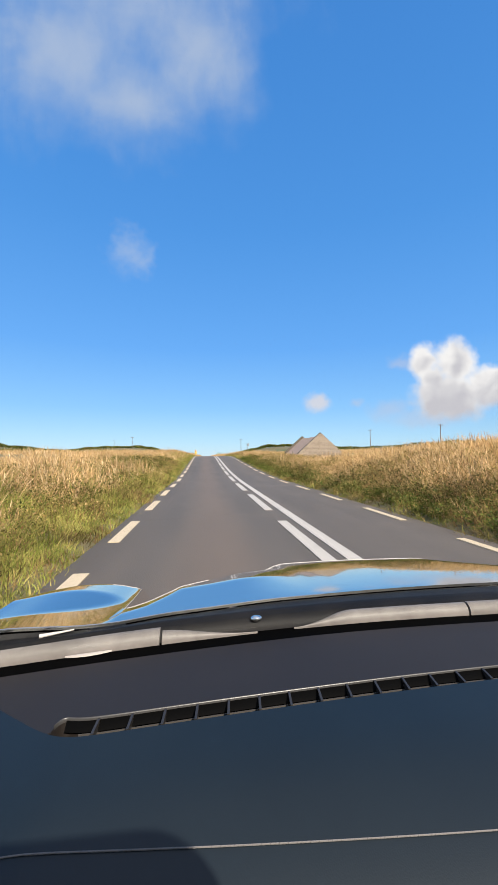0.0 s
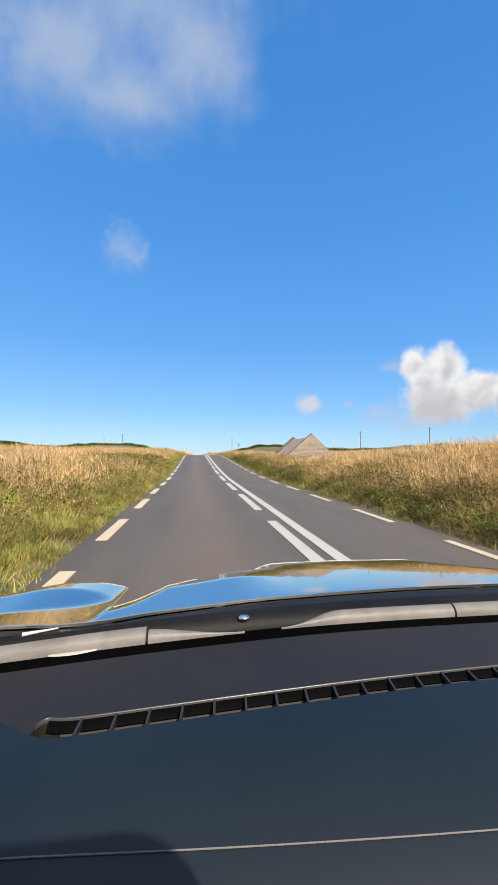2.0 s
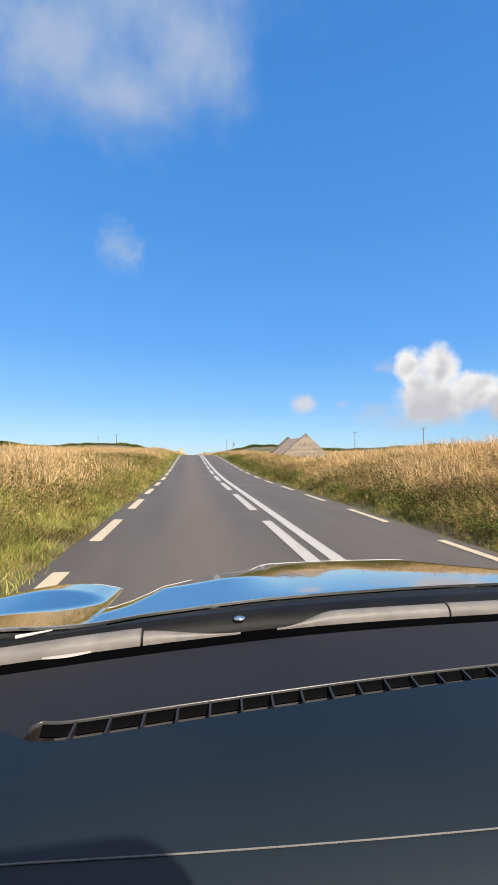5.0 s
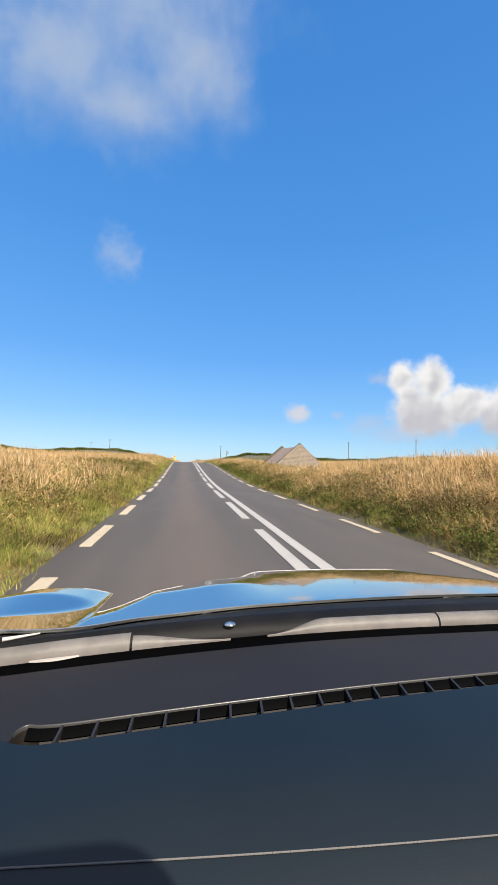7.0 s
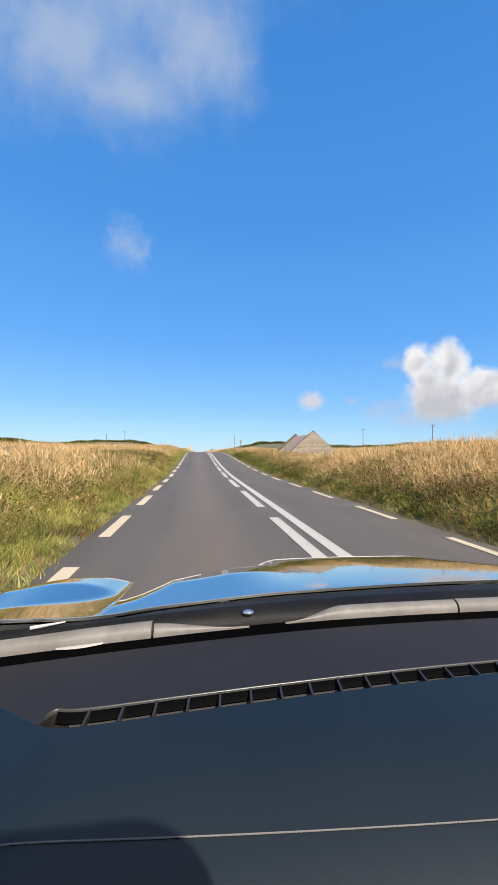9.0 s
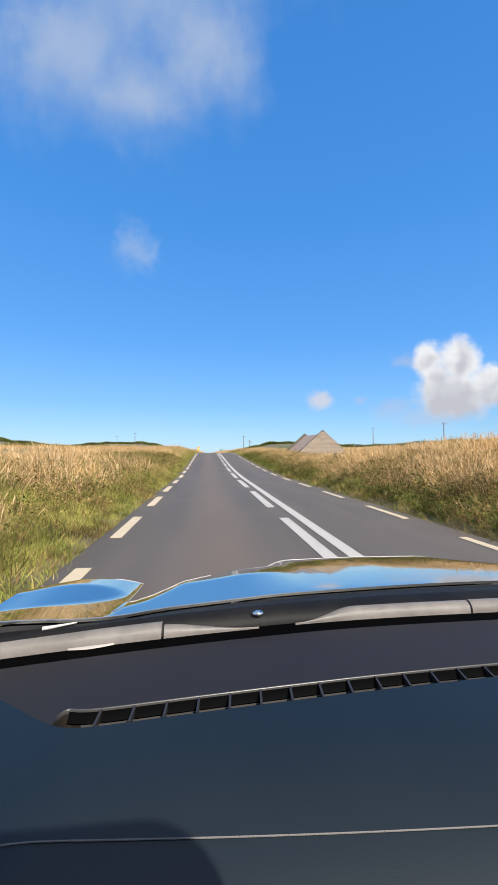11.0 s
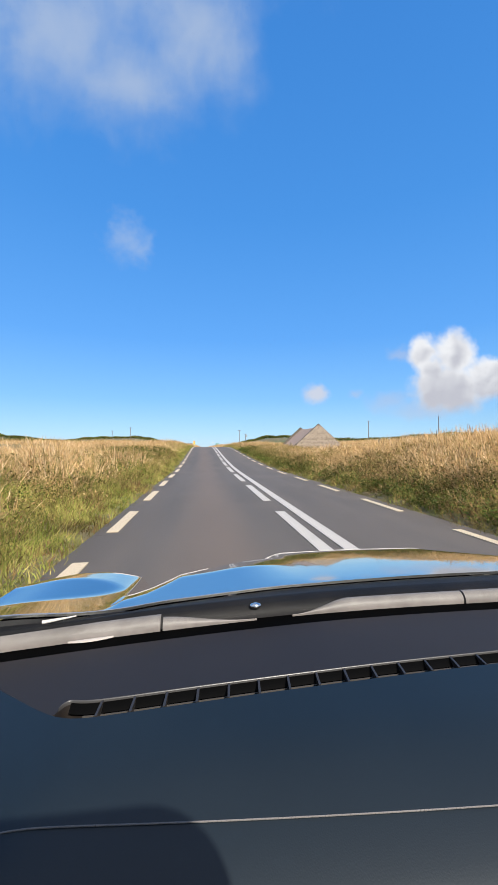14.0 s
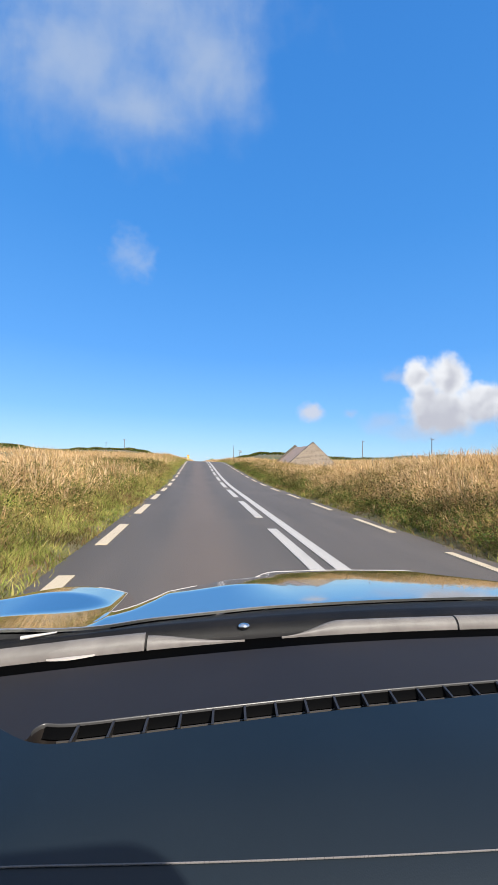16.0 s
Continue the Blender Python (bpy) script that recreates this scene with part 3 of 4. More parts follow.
        wing_columns[key] = rear + run - np.interp(y_rear(x), WING_Y, run)
    return float(np.interp(y, WING_Y, wing_columns[key]))


def bonnet_z(x, y):
    w = float(ease(x, 0.04, 0.24))
    return (wing_z(x, y) * (1 - w) if w < 1 else 0) + (middle_z(x, y) * w if w > 0 else 0)


def bonnet_at(x, t):
    y0 = y_rear(x)
    front = 1.84 - 0.22 * ((x - CX) / HW) ** 4
    y = y0 + (1.84 - y0) * t
    return Vector((x, y - (1.84 - front) * t ** 3, bonnet_z(x, y)))


bonnet = car_part("bonnet", sheet(bonnet_at, span(XL, -0.26, 24) + span(-0.255, -0.15, 36) + span(-0.142, 0.26, 50) + span(0.28, XR, 50), span(0, 0.45, 56) + span(0.46, 1, 34), 0.006), M["paint"], "glossy sculpted metallic grey bonnet")


def highlight_bead(name, label, xs, y_of, r):
    """Thin pale bead standing in for highlight where metal folds, following bonnet's surface."""
    pts = [bonnet_at(x, (y_of(x) - y_rear(x)) / (1.84 - y_rear(x))) + Vector((0, 0, 0.0004)) for x in xs]
    bm = bmesh.new()
    for a, b in zip(pts, pts[1:]):
        rod(a, b, r, None, 6, bm)
    car_part(name, bm, M["pale"], label, bonnet)


def turn_line(x):
    return float(np.interp(x, TURN_X, TURN_Y)) - 0.02


highlight_bead("crease_highlight", "pale bead as the highlight along the bonnet's front ridge", span(0.035, 0.95, 60), lambda x: 1.25 + 0.15 * float(ease(x, 0.03, 0.30)), 0.0009)
highlight_bead("wing_highlight", "pale bead as the highlight on the wing's fold", span(-0.30, -0.206, 40), turn_line, 0.0006)
highlight_bead("fold_highlight", "pale bead as the highlight beside the fold", span(-0.20, -0.02, 30), turn_line, 0.0006)


# chrome bead added for the highlight on the bonnet's rear edge
bm = bmesh.new()
px = span(XL + 0.01, 0.25, 50)
for a, b in zip(px, px[1:]):
    rod((a, y_rear(a), bonnet_z(a, y_rear(a)) - 0.001), (b, y_rear(b), bonnet_z(b, y_rear(b)) - 0.001), 0.0020 - 0.0010 * (a - XL), None, 6, bm)
car_part("rear_highlight", bm, M["chrome"], "chrome bead standing in for the rear edge's highlight", bonnet)


def cowl_at(x, t):
    a, b = y_glass(x) + 0.022, y_rear(x) - 0.003
    end = bonnet_z(x, y_rear(x)) - 0.008
    z = bend(t, [(0, 0.955), (0.15, 0.972), (0.4, 0.979), (0.85, 0.5 * (0.974 + end)), (1.0, end)])
    return Vector((x, a + (b - a) * t, z))


car_part("cowl_panel", sheet(cowl_at, span(XL, XR, 60), span(0, 1, 14), 0.02), M["cowl_dark"], "dark plastic scuttle panel under the windscreen")


def trim_piece(x0, x1, rise, left, right):
    """A rolled strip: a steep face towards the glass that curls over; left, right: how far its ends taper."""
    def fn(x, t):
        edge = float(ease(x - x0, 0, left) if left else 1) * float(ease(x1 - x, 0, right) if right else 1)
        a = y_glass(x) + 0.015
        r = 0.030 * rise * (0.10 + 0.90 * edge)
        ang = t * math.pi * 0.42
        return Vector((x, a + 1.3 * r * (1 - math.cos(ang)), 0.953 + r * math.sin(ang) - 0.012 * t ** 4))

    return sheet(fn, span(x0, x1, 40), span(0, 1, 14), 0.012)


for x0, x1, rise, left, right in ((XL, -0.107, 1.0, 0, 0), (-0.1025, 0.08, 0.86, 0, 0.2), (0.155, 0.541, 0.92, 0.13, 0), (0.5455, 1.05, 0.95, 0, 0), (1.056, XR, 1.0, 0, 0)):
    car_part("scuttle_trim", trim_piece(x0, x1, rise, left, right), M["cowl_sunlit"], "rolled scuttle trim strip, coloured pale grey as if sunlit")


def frit_at(x, t):
    a = y_glass(x)
    return Vector((x, a - 0.0135 + 0.0485 * t, 0.9475 + 0.005 * t))


car_part("windscreen_band", sheet(frit_at, span(XL, XR, 50), span(0, 1, 4), 0.02), M["black"], "black band at the foot of the windscreen")


# pale sliver added as the glint at the foot of the glass
def glint_at(x, t):
    w = math.sin(math.pi * min(1.0, max(0.0, (x + 0.266) / 0.078)))
    return Vector((x, y_glass(x) + 0.013 - 0.006 * w * t, 0.9545))


car_part("seal_glint", sheet(glint_at, span(-0.265, -0.189, 16), span(0, 1, 4), 0.003), M["pale"], "pale sliver added as a glint along the windscreen seal")
# tapered pale rod standing in for a bright reflection on the scuttle
car_part("scuttle_streak", rod((-0.315, 0.718, 0.9845), (-0.262, 0.738, 0.9845), 0.0035, 0.0012, 8), M["pale"], "pale sliver added as a reflected streak at the scuttle's edge")
nz = bmesh.new()
bmesh.ops.create_uvsphere(nz, u_segments=16, v_segments=8, radius=1, matrix=Matrix.Translation((0.0793, 0.768, 0.974)) @ Matrix.Diagonal((0.012, 0.008, 0.006, 1)))
car_part("washer_nozzle", nz, M["chrome"], "small bright washer nozzle")


def y_vent(x):
    """Edge of the dashboard pad along the demister slot, swinging forward at its end."""
    run = 0.5019 + 0.1167 * (x + 0.19) - 0.0413 * (x + 0.19) ** 2
    turn = 0.5004 + 0.70 * (-0.198 - x)
    k = 0.012
    y = k * math.log(math.exp(run / k) + math.exp(turn / k))
    return min(y, y_glass(x) - 0.02)


def slot_far(x):
    """Far edge of the demister slot; it pinches out at the end."""
    u = min(1.0, max(0.0, (x + 0.212) / 0.016))
    return y_vent(x) + 0.0295 * math.sqrt(1 - (1 - u) ** 2) - 0.004 * float(ease(x, 0.2, 0.6))


def dash_z(x, y):
    t = (y_vent(x) - y)
    return bend(t, [(-1, 0.955), (0, 0.955), (0.10, 0.944), (0.20, 0.912), (0.27, 0.87), (0.33, 0.78), (0.36, 0.6)])


def dash_at(x, t):
    y = 0.125 + (y_vent(x) - 0.125) * t
    return Vector((x, y, dash_z(x, y) - 0.006 * float(ease(t, 0.985, 1.0))))


DASH_X = [XL + 0.03] + span(-0.42, -0.235, 20) + span(-0.231, -0.176, 40) + span(-0.17, 0.6, 60) + span(0.65, XR - 0.03, 20)
tt = [0, 0.06, 0.12, 0.18, 0.24, 0.3, 0.4, 0.5, 0.6, 0.7, 0.8, 0.88, 0.94, 0.97, 0.985, 0.993, 1.0]
dash = car_part("dashboard", sheet(dash_at, DASH_X, tt, 0.04), M["dash"], "matt black soft-touch dashboard top")


def pad_at(x, t):
    a, b = slot_far(x) + 0.001 - 0.02 * float(ease(-x, 0.212, 0.23)), y_glass(x) - 0.014
    return Vector((x, a + (b - a) * t, 0.951 - 0.003 * t))


car_part("demister_panel", sheet(pad_at, DASH_X, span(0, 1, 10), 0.03), M["pad"], "dark grey plastic panel before the windscreen")


def trough_at(x, t):
    return Vector((x, y_vent(x) - 0.004 + (slot_far(x) - y_vent(x) + 0.008) * t, 0.895))


vent = car_part("demister_vent", sheet(trough_at, span(-0.21, 1.25, 60), [0.0, 1.0], 0.01), M["black"], "demister slot coloured near-black for its shade, with slanted dividers")


def lip_at(x, t):
    return Vector((x, slot_far(x) - 0.0012 + 0.0024 * t, 0.953 + 0.0015 * math.sin(math.pi * t)))


car_part("rim", sheet(lip_at, span(-0.211, -0.17, 40) + span(-0.16, 1.25, 80), span(0, 1, 5), 0.004), M["vent_rim"], "grey rim", vent)


def ledge_at(x, t):
    return Vector((x, slot_far(x) - 0.0150 + 0.0016 * t, 0.9425))


# ledge coloured paler than the wall to draw its highlight line
car_part("ledge", sheet(ledge_at, span(-0.18, 1.25, 70), [0.0, 1.0], 0.002), M["vent_ledge_lit"], "", vent)
# far wall of the slot, its shade put into the colour
car_part("wall", sheet(lambda x, t: Vector((x, slot_far(x) - 0.001 - 0.011 * t, 0.951 - 0.008 * t)), span(-0.2, -0.17, 20) + span(-0.16, 1.25, 70), [0.0, 1.0], 0.003, Vector((0, 1, 0))), M["vent_shade"], "", vent)
for i in range(30):
    x = -0.1596 + 0.0427 * i + 0.00015 * i * i
    a, b = y_vent(x) + 0.001, slot_far(x + 0.002)
    bm = bmesh.new()
    vs = [bm.verts.new(c) for c in ((x - 0.0016, a, 0.951), (x + 0.0016, a, 0.951), (x + 0.0034, b, 0.953), (x + 0.0002, b, 0.953),
                                    (x - 0.0016, a, 0.92), (x + 0.0016, a, 0.92), (x + 0.0034, b, 0.92), (x + 0.0002, b, 0.92))]
    for f in ((0, 1, 2, 3), (4, 7, 6, 5), (0, 4, 5, 1), (1, 5, 6, 2), (2, 6, 7, 3), (3, 7, 4, 0)):
        bm.faces.new([vs[q] for q in f])
    car_part("divider", bm, M["vent_trim"], "", vent, False)


def seam_y(x):
    return 0.3741 - 0.0236 * x + 0.0233 * x * x


bm = bmesh.new()
x = -0.46
while x < 1.3:
    y = seam_y(x)
    q = Vector((x, y, dash_z(x, y) + 0.0008))
    rod(q, q + Vector((0.0041, seam_y(x + 0.0041) - y, 0)), 0.0008, 0.0008, 6, bm)
    x += 0.0043
car_part("stitching", bm, M["thread"], "pale thread seam", dash)

# shell: sides, roof, screens, ends
def side_panel(s):
    out = [(-2.6, 0.35), (-2.65, 0.95), (-2.2, 1.0), (0.5, 0.97), (0.8, 0.95), (1.3, 0.84), (1.66, 0.72), (1.72, 0.40), (1.5, 0.2), (-2.3, 0.2)]
    x = MX + s * MW
    return prism(out, "x", x - 0.03 if s > 0 else x - 0.045, x + 0.045 if s > 0 else x + 0.03)


for s in (-1, 1):
    car_part("side_panel", side_panel(s), M["paint"], "metallic grey body side", None, False)
    xs = MX + s * (MW - 0.02)
    xr = MX + s * (MW - 0.14)
    for y0, z0, y1, z1 in ((0.60, 0.97, -0.02, 1.50), (-1.0, 0.98, -1.0, 1.52), (-2.5, 0.98, -2.1, 1.50)):
        car_part("pillar", rod((xs, y0, z0), (xr, y1, z1), 0.045, 0.04, 10), M["paint"], "", None, True)
    car_part("side_window", prism([(0.55, 0.98), (0.0, 1.46), (-2.1, 1.48), (-2.45, 0.98)], "x", MX + s * (MW - 0.075), MX + s * (MW - 0.07)), M["glass"], "clear side window glass", None, False)


ROOF_Y = -0.62             # windscreen runs on over the front seats as an added glass roof to here


def roof_shape(x, y):
    u, v = (x - MX) / (MW - 0.12), (0.034 - y) / 2.2
    return Vector((x, y, 1.56 - 0.05 * u * u - 0.05 * (2 * v - 1) ** 2))


def roof_at(x, t):
    return roof_shape(x, ROOF_Y - (2.166 + ROOF_Y) * t)


car_part("roof", sheet(roof_at, span(XL + 0.12, XR - 0.12, 16), span(0, 1, 16), 0.04), M["paint"], "metallic grey roof")
car_part("headliner", sheet(lambda x, t: roof_at(x, t) + Vector((0, -0.01 + 0.02 * t, -0.046)), span(XL + 0.13, XR - 0.13, 10), span(0.01, 0.99, 10), 0.01), M["headliner"], "pale cloth headliner")
# unseen pane in place of roof metal, so direct sun reaches the dashboard
pane = car_part("added_glass_roof", sheet(lambda x, t: roof_shape(x, 0.05 + (ROOF_Y - 0.05) * t) + Vector((0, 0, 0.004)), span(XL + 0.14, XR - 0.14, 16), span(0, 1, 8)), M["glass"], "unseen clear glass roof added over the front seats to admit sun")
pane.visible_shadow = False
for s in (-1, 1):
    xe = MX + s * (MW - 0.13)
    car_part("roof_rail", rod(roof_shape(xe, -0.02), roof_shape(xe, ROOF_Y - 0.02), 0.030, 0.034, 10), M["paint"], "metallic grey roof rail", None, True)


def screen_at(x, t):
    a = Vector((x, y_glass(x) + 0.012, 0.962))
    u = (x - MX) / MW
    b = Vector((MX + u * (MW - 0.12), 0.058, 1.50 - 0.05 * u * u))
    return a.lerp(b, t) + Vector((0, 0.02, 0.02)) * math.sin(math.pi * t)


screen = car_part("windscreen", sheet(screen_at, span(XL + 0.03, XR - 0.03, 24), span(0, 1, 14)), M["glass"], "clear raked windscreen glass")
screen.visible_shadow = False
car_part("rear_panel", prism([(-2.60, 0.2), (-2.68, 0.9), (-2.58, 1.0), (-2.2, 1.0), (-2.2, 0.2)], "x", XL + 0.04, XR - 0.04), M["paint"], "metallic grey tail", None, False)
car_part("rear_window", prism([(-2.52, 1.0), (-2.16, 1.48), (-2.15, 1.48), (-2.51, 1.0)], "x", XL + 0.12, XR - 0.12), M["glass"], "clear rear window glass", None, False)
car_part("floor_pan", box((2 * MW - 0.1, 4.0, 0.05), (MX, -0.45, 0.22)), M["cloth"], "", None, False)
for s in (-1, 1):
    car_part("door_card", box((0.02, 2.6, 0.66), (MX + s * (MW - 0.07), -0.95, 0.62), None, 0.005), M["cloth"], "plain cloth door card", None, False)
car_part("bulkhead", sheet(lambda x, t: Vector((x, 0.62 - 0.05 * t, 0.25 + 0.62 * t)), span(XL + 0.05, XR - 0.05, 6), [0.0, 1.0], 0.03, Vector((0, 1, 0))), M["black"], "", None, False)
car_part("bumper", prism([(1.3, 0.2), (1.74, 0.2), (1.84, 0.38), (1.80, 0.56), (1.6, 0.62), (1.3, 0.62)], "x", XL + 0.12, XR - 0.12), M["paint"], "metallic grey front bumper", None, False)


def rounded(w, h, r, cx, cz):
    """Outline of an upright rounded rectangle."""
    pts = []
    for i, (qx, qz) in enumerate(((1, 1), (-1, 1), (-1, -1), (1, -1))):
        for j in range(7):
            a = math.pi / 2 * (i + j / 6)
            pts.append((cx + qx * (w / 2 - r) + r * math.cos(a), cz + qz * (h / 2 - r) + r * math.sin(a)))
    return pts


def seat(x, y):
    car_part("seat_cushion", box((0.52, 0.55, 0.22), (x, y - 0.02, 0.56), None, 0.06), M["cloth"], "plain cloth seat cushion")
    car_part("seat_back", box((0.48, 0.16, 0.66), (x, y - 0.38, 0.88), Matrix.Rotation(radians(-4), 3, "X"), 0.06), M["cloth"], "plain cloth seat back")
    rest = car_part("headrest", prism(rounded(0.335, 0.25, 0.06, x, 1.279), "y", y - 0.36, y - 0.26), M["cloth"], "unseen plain cloth headrest, the left one placed to shade the dashboard")
    for dx in (-0.06, 0.06):
        car_part("headrest_post", rod((x + dx, y - 0.33, 1.12), (x + dx, y - 0.31, 1.18), 0.008, None, 8), M["chrome"], "", rest)


# unseen; set forward so its headrest throws a rounded shadow on the dashboard
seat(MX - 0.373, 0.06)
seat(MX + 0.40, -0.40)
car_part("rear_bench", box((1.45, 0.9, 0.5), (MX, -1.75, 0.55), None, 0.08), M["cloth"], "plain cloth rear bench")


def wheel(x, y):
    R = 0.36
    c = Vector((x, y, -0.1444 + R))
    bm = bmesh.new()
    prof = [(0.20, -0.1), (0.30, -0.11), (0.35, -0.09), (0.36, -0.05), (0.36, 0.05), (0.35, 0.09), (0.30, 0.11), (0.20, 0.1)]
    ring = []
    for i in range(32):
        a = 2 * math.pi * i / 32
        ring.append([bm.verts.new(c + Vector((w, r * math.cos(a), r * math.sin(a)))) for r, w in prof])
    for i in range(32):
        for j in range(len(prof)):
            bm.faces.new((ring[i][j], ring[(i + 1) % 32][j], ring[(i + 1) % 32][(j + 1) % len(prof)], ring[i][(j + 1) % len(prof)]))
    hub = thing("wheel", (0, 0, 0), "", "")
    hub.parent = car
    hub.matrix_parent_inverse = car.matrix_world.inverted()
    bpy.context.view_layer.update()
    car_part("tyre", bm, M["tyre"], "black rubber tyre", hub)
    bm = rod(c + Vector((-0.085, 0, 0)), c + Vector((0.085, 0, 0)), 0.205, None, 24)
    for i in range(5):
        a = 2 * math.pi * i / 5
        box((0.19, 0.05, 0.17), c + Vector((0, 0.11 * math.cos(a), 0.11 * math.sin(a))), Matrix.Rotation(a - math.pi / 2, 3, "X"), 0, bm)
    car_part("rim", bm, M["rim"], "bright alloy rim", hub, False)


for x in (XL + 0.16, XR - 0.16):
    for y in (1.15, -1.75):
        wheel(x, y)

bpy.context.view_layer.update()
car.matrix_world = CAR @ car.matrix_world


# ---- verges: grass and brambles ----
def mesh_of(name, co, idx, tot, material):
    me = bpy.data.meshes.new(name)
    me.vertices.add(len(co))
    me.vertices.foreach_set("co", co.ravel())
    me.loops.add(len(idx))
    me.loops.foreach_set("vertex_index", idx)
    me.polygons.add(len(tot))
    me.polygons.foreach_set("loop_start", (np.cumsum(tot) - tot).astype(np.int32))
    me.update(calc_edges=True)
    me.materials.append(material)
    return new(name, me)


def blades(name, x, y, h, w, out, material, label, head, rs):
    """One mesh of bent grass blades; heads are the seeding tops of stalks. out: how each blade bends over."""
    n = len(x)
    z = ground_z(x, y)
    face = rs.uniform(-0.9, 0.9, n)
    ax = np.stack([np.cos(face), np.sin(face), np.zeros(n)], 1)
    bd = np.concatenate([out * h[:, None], -(0.35 * np.hypot(out[:, 0], out[:, 1]) ** 2 * h)[:, None]], 1)
    up = np.zeros((n, 3))
    up[:, 2] = 1
    base = np.stack([x, y, z - 0.03], 1)

    def ring(t, k):
        c = base + up * (h * t)[:, None] + bd * t ** 1.7
        off = ax * (w * k / 2)[:, None]
        return c - off, c + off

    if head == "far":
        rows = [ring(0.0, 1.0), (ring(1.0, 0.0)[0],)]
    elif head:
        rows = [ring(0.0, 1.0), ring(0.62, 0.7), ring(0.82, 2.6), (ring(1.0, 0.0)[0],)]
    else:
        rows = [ring(0.0, 0.8), ring(0.5, 1.0), (ring(1.0, 0.0)[0],)]
    per = sum(len(r) for r in rows)
    co = np.concatenate([a[:, None, :] for r in rows for a in r], 1).reshape(-1, 3)
    b = np.arange(n)[:, None] * per
    quads = len(rows) - 2
    loops, sizes = [], []
    for q in range(quads):
        loops.append(b + np.array([[2 * q, 2 * q + 1, 2 * q + 3, 2 * q + 2]]))
        sizes.append(4)
    loops.append(b + np.array([[2 * quads, 2 * quads + 1, 2 * quads + 2]]))
    sizes.append(3)
    idx = np.concatenate(loops, 1).ravel().astype(np.int32)
    return tagged(mesh_of(name, co, idx, np.tile(np.array(sizes, np.int32), n), material), label, "grass", kind="stuff")


def clear_of_side(x, y):
    return ~((x < 0) & (y > SIDE_Y0 - 1.5) & (y < SIDE_Y1 + 1.5)) & ~((x > 0) & (x < 7.4) & (y > JY + 84) & (y < JY + 113))


def grass(name, n, x0, x1, y0, y1, h0, h1, w, lean, material, label, seed, power=1.6, per=18, spread=0.13, head=False, ramp=None, patchy=0.0):
    """Tufts of blades that fan out from their middles, thinner with distance; patchy: bare gaps and taller islands."""
    rs = np.random.RandomState(seed)
    tufts = max(1, n // per)
    tx = rs.uniform(x0, x1, tufts)
    ty = y0 + (y1 - y0) * rs.uniform(0, 1, tufts) ** power
    size = np.clip(rs.lognormal(-0.03, 0.36, tufts), 0.4, 1.45)
    if patchy:
        f = 1.3 * np.sin(tx * 1.9 + seed) * np.sin(ty * 1.3 + 2 * seed) + 0.9 * np.sin(tx * 0.8 - ty * 0.9 + seed)
        keep = rs.uniform(-1.2, 1.2, tufts) < f + 0.9 - patchy
        tx, ty, size = tx[keep], ty[keep], size[keep]
        tufts = len(tx)
        n = tufts * per
    k = rs.randint(0, tufts, n)
    d = rs.normal(0, 1, (n, 2))
    wide = 1 + np.clip(ty[k], 0, 80) / 60
    x = tx[k] + d[:, 0] * spread * wide * size[k]
    y = ty[k] + d[:, 1] * spread * wide * size[k]
    ok = clear_of_side(x, y) & ((x < ROAD_L + 0.12) | (x > ROAD_R - 0.12)) & (x >= x0 - 0.4) & (x <= x1 + 0.4)
    x, y, d, k = x[ok], y[ok], d[ok], k[ok]
    h = rs.uniform(h0, h1, len(x)) * size[k] * (0.8 + 0.4 * (lump(x * 2.1, y * 2.1) + 0.5))
    if ramp:
        e = np.where(x < 0, ROAD_L - x, x - ROAD_R)
        h = h * (ramp[0] + (1 - ramp[0]) * ease(e, 0.0, ramp[1]))
    wide = w * (1 + np.clip(y, 0, 90) / 24.0) * rs.uniform(0.6, 1.4, len(x))
    tilt = rs.normal(0, 0.35, (tufts, 2))[k]
    out = lean * (0.45 * d + rs.normal(0, 0.45, (len(x), 2)) + tilt) + np.array([-0.10, 0.03])
    return blades(name, x, y, h, wide, out, material, label, head, rs)


STRAW = "tall dry straw-coloured grass on the verge"
GREEN = "fresh green grass along the verge"
BROWN = "withered brown undergrowth among the grass"
# left verge, near and then far
grass("straw_grass", 95000, -10, -2.9, 0.8, 18, 0.24, 0.58, 0.0055, 0.75, M["straw"], STRAW, 1, 1.5, 60, 0.15, False, (0.4, 2.4), 0.45)
grass("straw_stalks", 30000, -10, -2.9, 1.0, 20, 0.42, 0.76, 0.0038, 0.40, M["straw"], STRAW, 1, 1.5, 12, 0.09, True, (0.45, 2.4), 0.6)
grass("green_grass", 80000, -5.2, -1.80, 0.8, 18, 0.12, 0.34, 0.007, 0.85, M["green"], GREEN, 3, 1.5, 50, 0.13, False, (0.45, 1.2))
grass("green_tufts", 34000, -8.5, -2.4, 0.8, 18, 0.28, 0.56, 0.008, 0.9, M["green"], GREEN, 13, 1.5, 60, 0.14, False, (0.5, 1.6), 0.4)
grass("brown_undergrowth", 80000, -9, -1.95, 0.8, 18, 0.18, 0.48, 0.008, 1.1, M["brown"], BROWN, 14, 1.5, 60, 0.18, False, (0.5, 1.6), 0.1)
grass("straw_grass", 90000, -14, -2.8, 18, 78, 0.26, 0.62, 0.012, 0.6, M["straw"], STRAW, 41, 1.4, 20, 0.16, "far", (0.4, 2.4), 0.2)
grass("brown_undergrowth", 36000, -11, -2.1, 18, 78, 0.18, 0.46, 0.014, 1.0, M["brown"], BROWN, 42, 1.4, 20, 0.2, "far", (0.5, 1.6))
